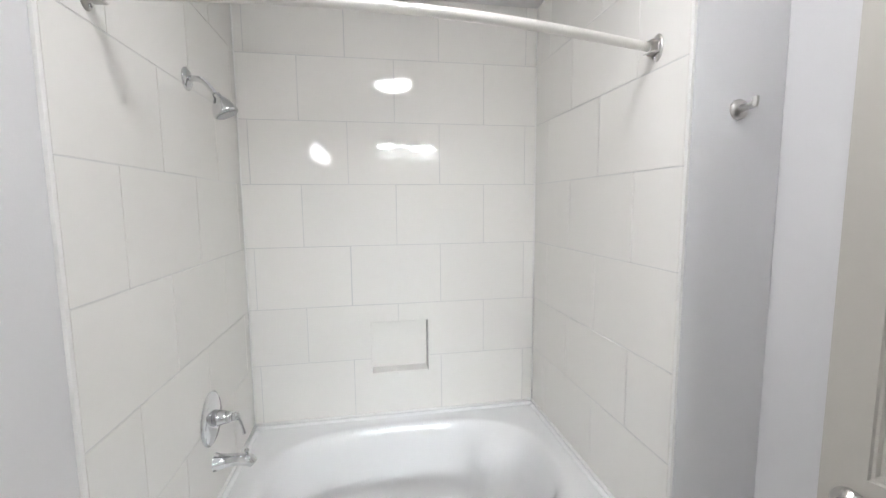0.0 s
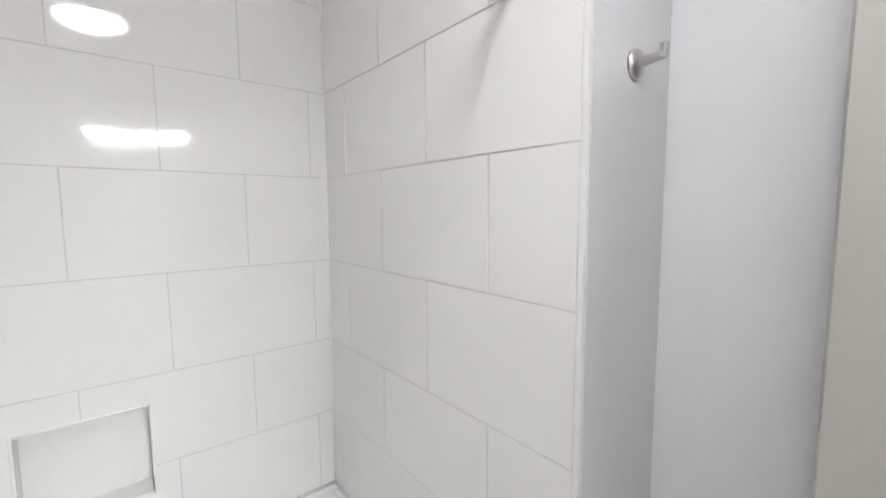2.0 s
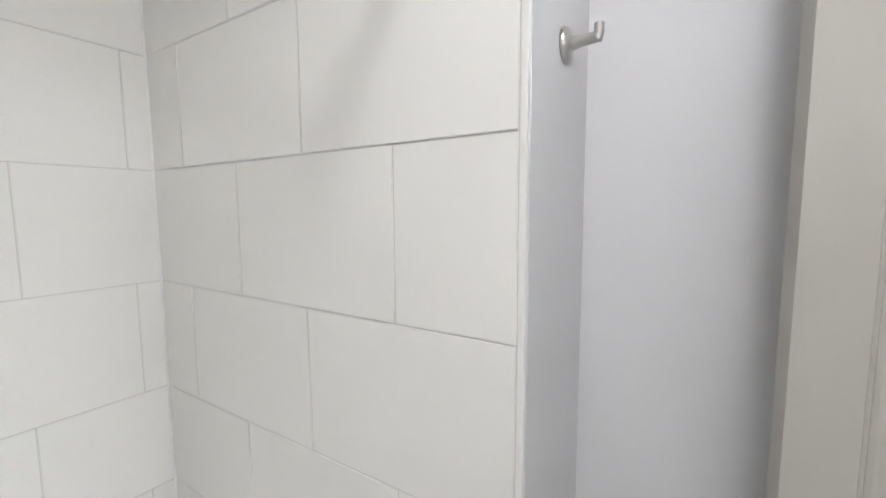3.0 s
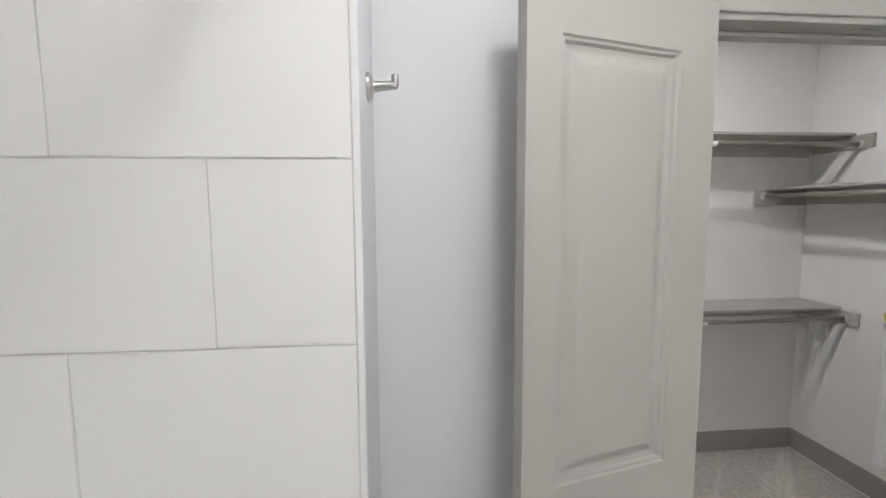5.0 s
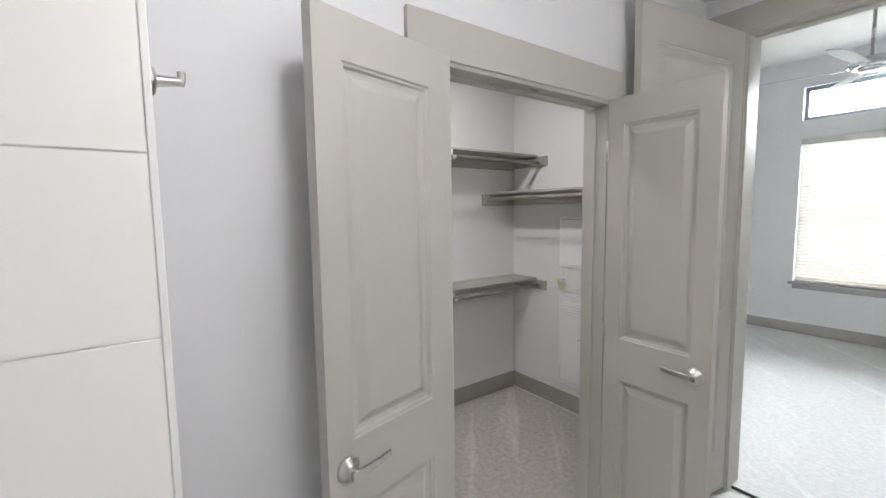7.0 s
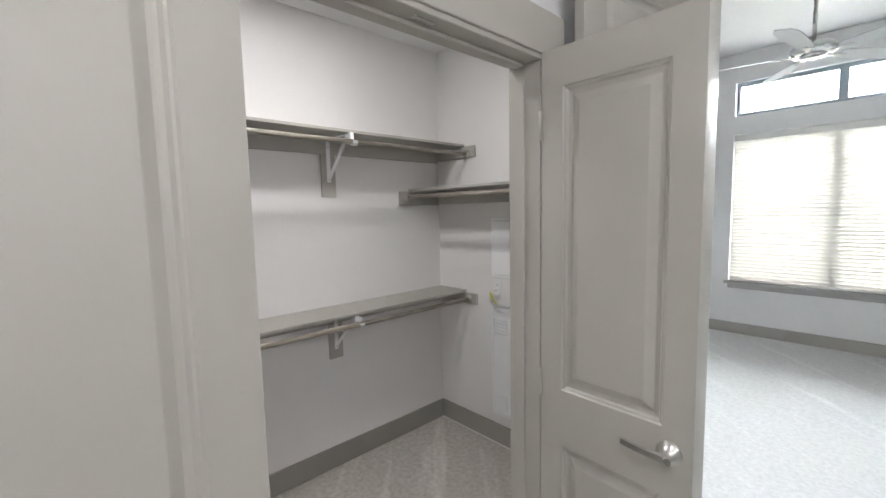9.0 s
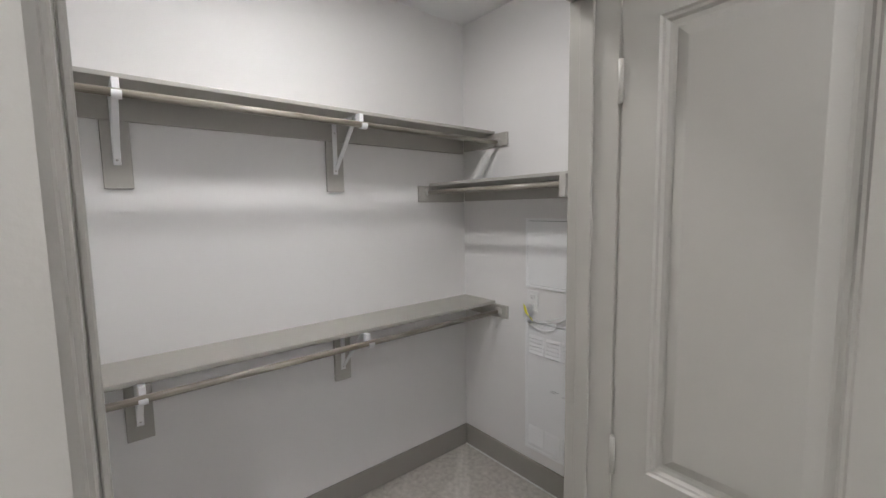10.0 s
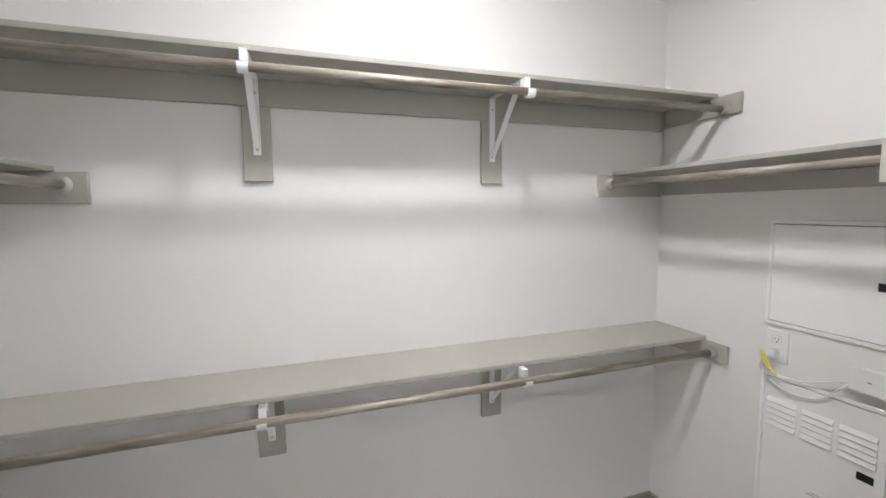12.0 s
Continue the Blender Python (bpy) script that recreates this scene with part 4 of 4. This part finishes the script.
def ceiling_fan():
    hx, hy, hz = FANX, FANY, FANZ
    ob = empty("ceiling_fan", "brushed nickel ceiling fan with pale grey blades", "ceiling fan", pose(hx, hy, hz))
    part("downrod", tube([(0, 0, 0.05), (0, 0, FH - hz - 0.03)], 0.013, 14, 1), M_NICKEL, ob)
    part("canopy", lathe([(0.03, FH - hz - 0.07), (0.065, FH - hz - 0.02), (0.068, FH - hz)], 24, 'Z'), M_NICKEL, ob)
    part("motor_housing", lathe([(0.03, 0.075), (0.06, 0.062), (0.12, 0.050), (0.135, 0.035), (0.138, 0.02), (0.138, -0.004), (0.128, -0.012), (0.11, -0.016), (0.085, -0.022)], 32, 'Z'), M_CHROME, ob)
    part("switch_housing", lathe([(0.080, -0.020), (0.078, -0.032), (0.070, -0.042), (0.045, -0.049), (0.012, -0.051)], 28, 'Z'), M_CHROME, ob, "polished switch housing")
    for k in range(5):
        a = FANROT + 72 * k
        m = pose(0, 0, -0.012, 0, 0, a)
        bm = bmesh.new()
        prev = None
        for i in range(9):
            u = i / 8
            x = 0.19 + 0.55 * u
            w = 0.052 + 0.022 * math.sin(math.pi * min(1, u * 0.75)) if i < 8 else 0.045
            ring = [bm.verts.new((x, s * w, q)) for s, q in ((-1, -0.003), (1, -0.003), (1, 0.003), (-1, 0.003))]
            if prev:
                for j in range(4):
                    bm.faces.new((prev[j], prev[(j + 1) % 4], ring[(j + 1) % 4], ring[j]))
            else:
                bm.faces.new(ring[::-1])
            prev = ring
        bm.faces.new(prev)
        bmesh.ops.recalc_face_normals(bm, faces=bm.faces)
        bmesh.ops.transform(bm, matrix=m @ pose(0, 0, 0, -12, 0, 0), verts=bm.verts)
        part("blade", bm, M_BLADE, ob)
        arm = boxes((0.10, 0.24, -0.016, 0.016, -0.010, -0.004), bevel=0.002)
        bmesh.ops.transform(arm, matrix=m, verts=arm.verts)
        part("blade_arm", arm, M_NICKEL, ob)


FANX, FANY, FANZ, FANROT = -0.03, -5.82, 2.735, 12
ceiling_fan()

# ---- wall tiles, piece by piece ----
GAP, TW = 0.0024, 0.4480
COURSES = (0.548, 0.845, 1.126, 1.427, 1.727, 2.024, 2.319, SOF - 0.002)


def tile_mesh(w, h):
    key = (round(w, 3), round(h, 3))
    if key not in TILES:
        bm = boxes((-w / 2, w / 2, -T, 0.0, -h / 2, h / 2))
        es = [e for e in bm.edges if all(abs(v.co.y + T) < 1e-6 for v in e.verts)]
        bmesh.ops.bevel(bm, geom=es, offset=0.0014, segments=2, affect='EDGES')
        TILES[key] = mesh_of("tile", bm, M_TILE)
    return TILES[key]


TILES = {}
rng = random.Random(4)


def cut_tile(a, b, z0, z1, ox0, ox1, oz0, oz1):
    """One tile with a notch sawn out of it; None where nothing is left."""
    def steps(lo, p, q, hi):
        mid = [v for v in (p, q) if lo + 0.004 < v < hi - 0.004]
        return [lo] + mid + [hi]
    xs, zs = steps(a, ox0, ox1, b), steps(z0, oz0, oz1, z1)
    bm = bmesh.new()
    vs = [[bm.verts.new((x, -T, z)) for z in zs] for x in xs]
    for i in range(len(xs) - 1):
        for j in range(len(zs) - 1):
            mx, mz = (xs[i] + xs[i + 1]) / 2, (zs[j] + zs[j + 1]) / 2
            if not (ox0 < mx < ox1 and oz0 < mz < oz1):
                bm.faces.new((vs[i][j], vs[i + 1][j], vs[i + 1][j + 1], vs[i][j + 1]))
    if not bm.faces:
        bm.free()
        return None
    out = bmesh.ops.extrude_face_region(bm, geom=list(bm.faces))
    bmesh.ops.translate(bm, vec=(0, T, 0), verts=[v for v in out["geom"] if isinstance(v, bmesh.types.BMVert)])
    bmesh.ops.delete(bm, geom=[v for v in bm.verts if not v.link_faces], context='VERTS')
    bmesh.ops.recalc_face_normals(bm, faces=bm.faces)
    es = [e for e in bm.edges if all(abs(v.co.y + T) < 1e-6 for v in e.verts) and len(e.link_faces) == 2 and abs(e.link_faces[0].normal.dot(e.link_faces[1].normal)) < 0.5]
    bmesh.ops.bevel(bm, geom=es, offset=0.0014, segments=2, affect='EDGES')
    return bm


def lay_tiles(parent, at, u0, u1, joints, hole=None, side=GAP):
    """Courses of tiles on a wall; at maps local x along the wall and -y out of it. joints: one joint of even and of odd courses."""
    for k, (z0, z1) in enumerate(zip(COURSES, COURSES[1:])):
        j = joints[k % 2]
        while j > u0 + 0.004:
            j -= TW
        cuts = [u0]
        while j < u1:
            if j > u0 + 0.012 and j < u1 - 0.012:
                cuts.append(j)
            j += TW
        cuts.append(u1)
        for a, b in zip(cuts, cuts[1:]):
            g = GAP / 2
            if hole:
                hx0, hx1, hz0, hz1 = hole
                ox0, ox1, oz0, oz1 = max(a, hx0), min(b, hx1), max(z0, hz0), min(z1, hz1)
                if ox1 - ox0 > 0.001 and oz1 - oz0 > 0.001:
                    bm = cut_tile(a + side / 2, b - side / 2, z0 + g, z1 - g, ox0, ox1, oz0, oz1)
                    if bm:
                        tile = new("tile", mesh_of("tile", bm, M_TILE))
                        tile.parent = parent
                        tile.matrix_local = at
                    continue
            tile = new("tile", tile_mesh(b - a - side, z1 - z0 - 2 * g))
            tile.parent = parent
            tile.matrix_local = at @ pose((a + b) / 2, 0, (z0 + z1) / 2, rng.gauss(0, 0.10), 0, rng.gauss(0, 0.10))


structure("wall_tub_back", boxes((-TUB_W + 0.001, NX0, 0.0018, T - 0.0004, 0.5, SOF - 0.002), (NX1, -0.001, 0.0018, T - 0.0004, 0.5, SOF - 0.002),
          (NX0, NX1, 0.0018, T - 0.0004, 0.5, NZ0), (NX0, NX1, 0.0018, T - 0.0004, NZ1, SOF - 0.002)), M_GROUT, "pale grout bed behind the tub wall tiles", "wall")
lay_tiles(wall_north, pose(0, T, 0), -TUB_W + 0.001, -0.001, (-0.508, -0.728), (NX0, NX1, NZ0, NZ1))
tiles_right = structure("wall_tub_right", boxes((0.0014, 0.0079, TILE_R + 0.002, -0.001, 0.5, SOF - 0.002)), M_GROUT, "grey grout bed behind the tub end tiles", "wall")
lay_tiles(tiles_right, pose(0.0075, 0, 0, 0, 0, -90), 0.001, -TILE_R - 0.012, (0.610, 0.834))
tiles_left = structure("wall_tub_left", boxes((-TUB_W - 0.0079, -TUB_W - 0.0014, TILE_L + 0.002, -0.001, 0.5, SOF - 0.002)), M_GROUT, "grey grout bed behind the shower wall tiles", "wall")
lay_tiles(tiles_left, pose(-TUB_W - 0.0075, 0, 0, 0, 0, 90), TILE_L + 0.012, -0.001, (-0.742, -0.518), None, 0.0008)
structure("trim_tile_right", boxes((-0.0015, 0.0075, TILE_R, TILE_R + 0.0115, 0.0, SOF - 0.001), bevel=0.0015, seg=2), M_TRIMTILE, "white edge strip where the tile ends", "tile trim")
structure("trim_tile_left", boxes((-TUB_W - 0.0075, -TUB_W + 0.0015, TILE_L, TILE_L + 0.0115, 0.0, SOF - 0.001), bevel=0.0015, seg=2), M_TRIMTILE, "white edge strip where the tile ends", "tile trim")
niche = empty("trim_niche", "tiled recessed niche in the tub wall", "niche", kind="structure")
part("back_tile", boxes((NX0 + 0.001, NX1 - 0.001, ND - 0.006, ND, NZ0 + 0.001, NZ1 - 0.001), bevel=0.001), M_TILE, niche)
for d in ((NX0, NX0 + 0.007, 0.0, ND - 0.007, NZ0, NZ1), (NX1 - 0.007, NX1, 0.0, ND - 0.007, NZ0, NZ1), (NX0 + 0.008, NX1 - 0.008, 0.0, ND - 0.007, NZ1 - 0.007, NZ1),
          (NX0 + 0.008, NX1 - 0.008, 0.0, ND - 0.007, NZ0, NZ0 + 0.007)):
    part("edge_tile", boxes(d, bevel=0.001), M_TILE, niche)

# ---- caulk ----
M_CAULK = material("caulk", (0.84, 0.835, 0.82), 0.4, var=0.01, bump=0.0)
structure("trim_caulk_right", tube([(-0.001, -0.001, 0.545), (-0.001, -0.001, SOF - 0.001)], 0.0035, 8, 1), M_CAULK, "thin white caulk bead in the tile corner", "caulk")
structure("trim_caulk_left", tube([(-TUB_W + 0.001, -0.001, 0.545), (-TUB_W + 0.001, -0.001, SOF - 0.001)], 0.0035, 8, 1), M_CAULK, "thin white caulk bead in the tile corner", "caulk")
structure("trim_caulk_tub_back", tube([(-TUB_W + 0.002, -0.002, 0.547), (-0.002, -0.002, 0.547)], 0.0075, 10, 1), M_CAULK, "thin white caulk bead along the tub", "caulk")
structure("trim_caulk_tub_right", tube([(-0.002, -0.004, 0.546), (-0.002, -0.93, 0.546)], 0.0075, 10, 1), M_CAULK, "thin white caulk bead along the tub", "caulk")
structure("trim_caulk_tub_left", tube([(-TUB_W + 0.002, -0.004, 0.546), (-TUB_W + 0.002, -0.93, 0.546)], 0.0075, 10, 1), M_CAULK, "thin white caulk bead along the tub", "caulk")
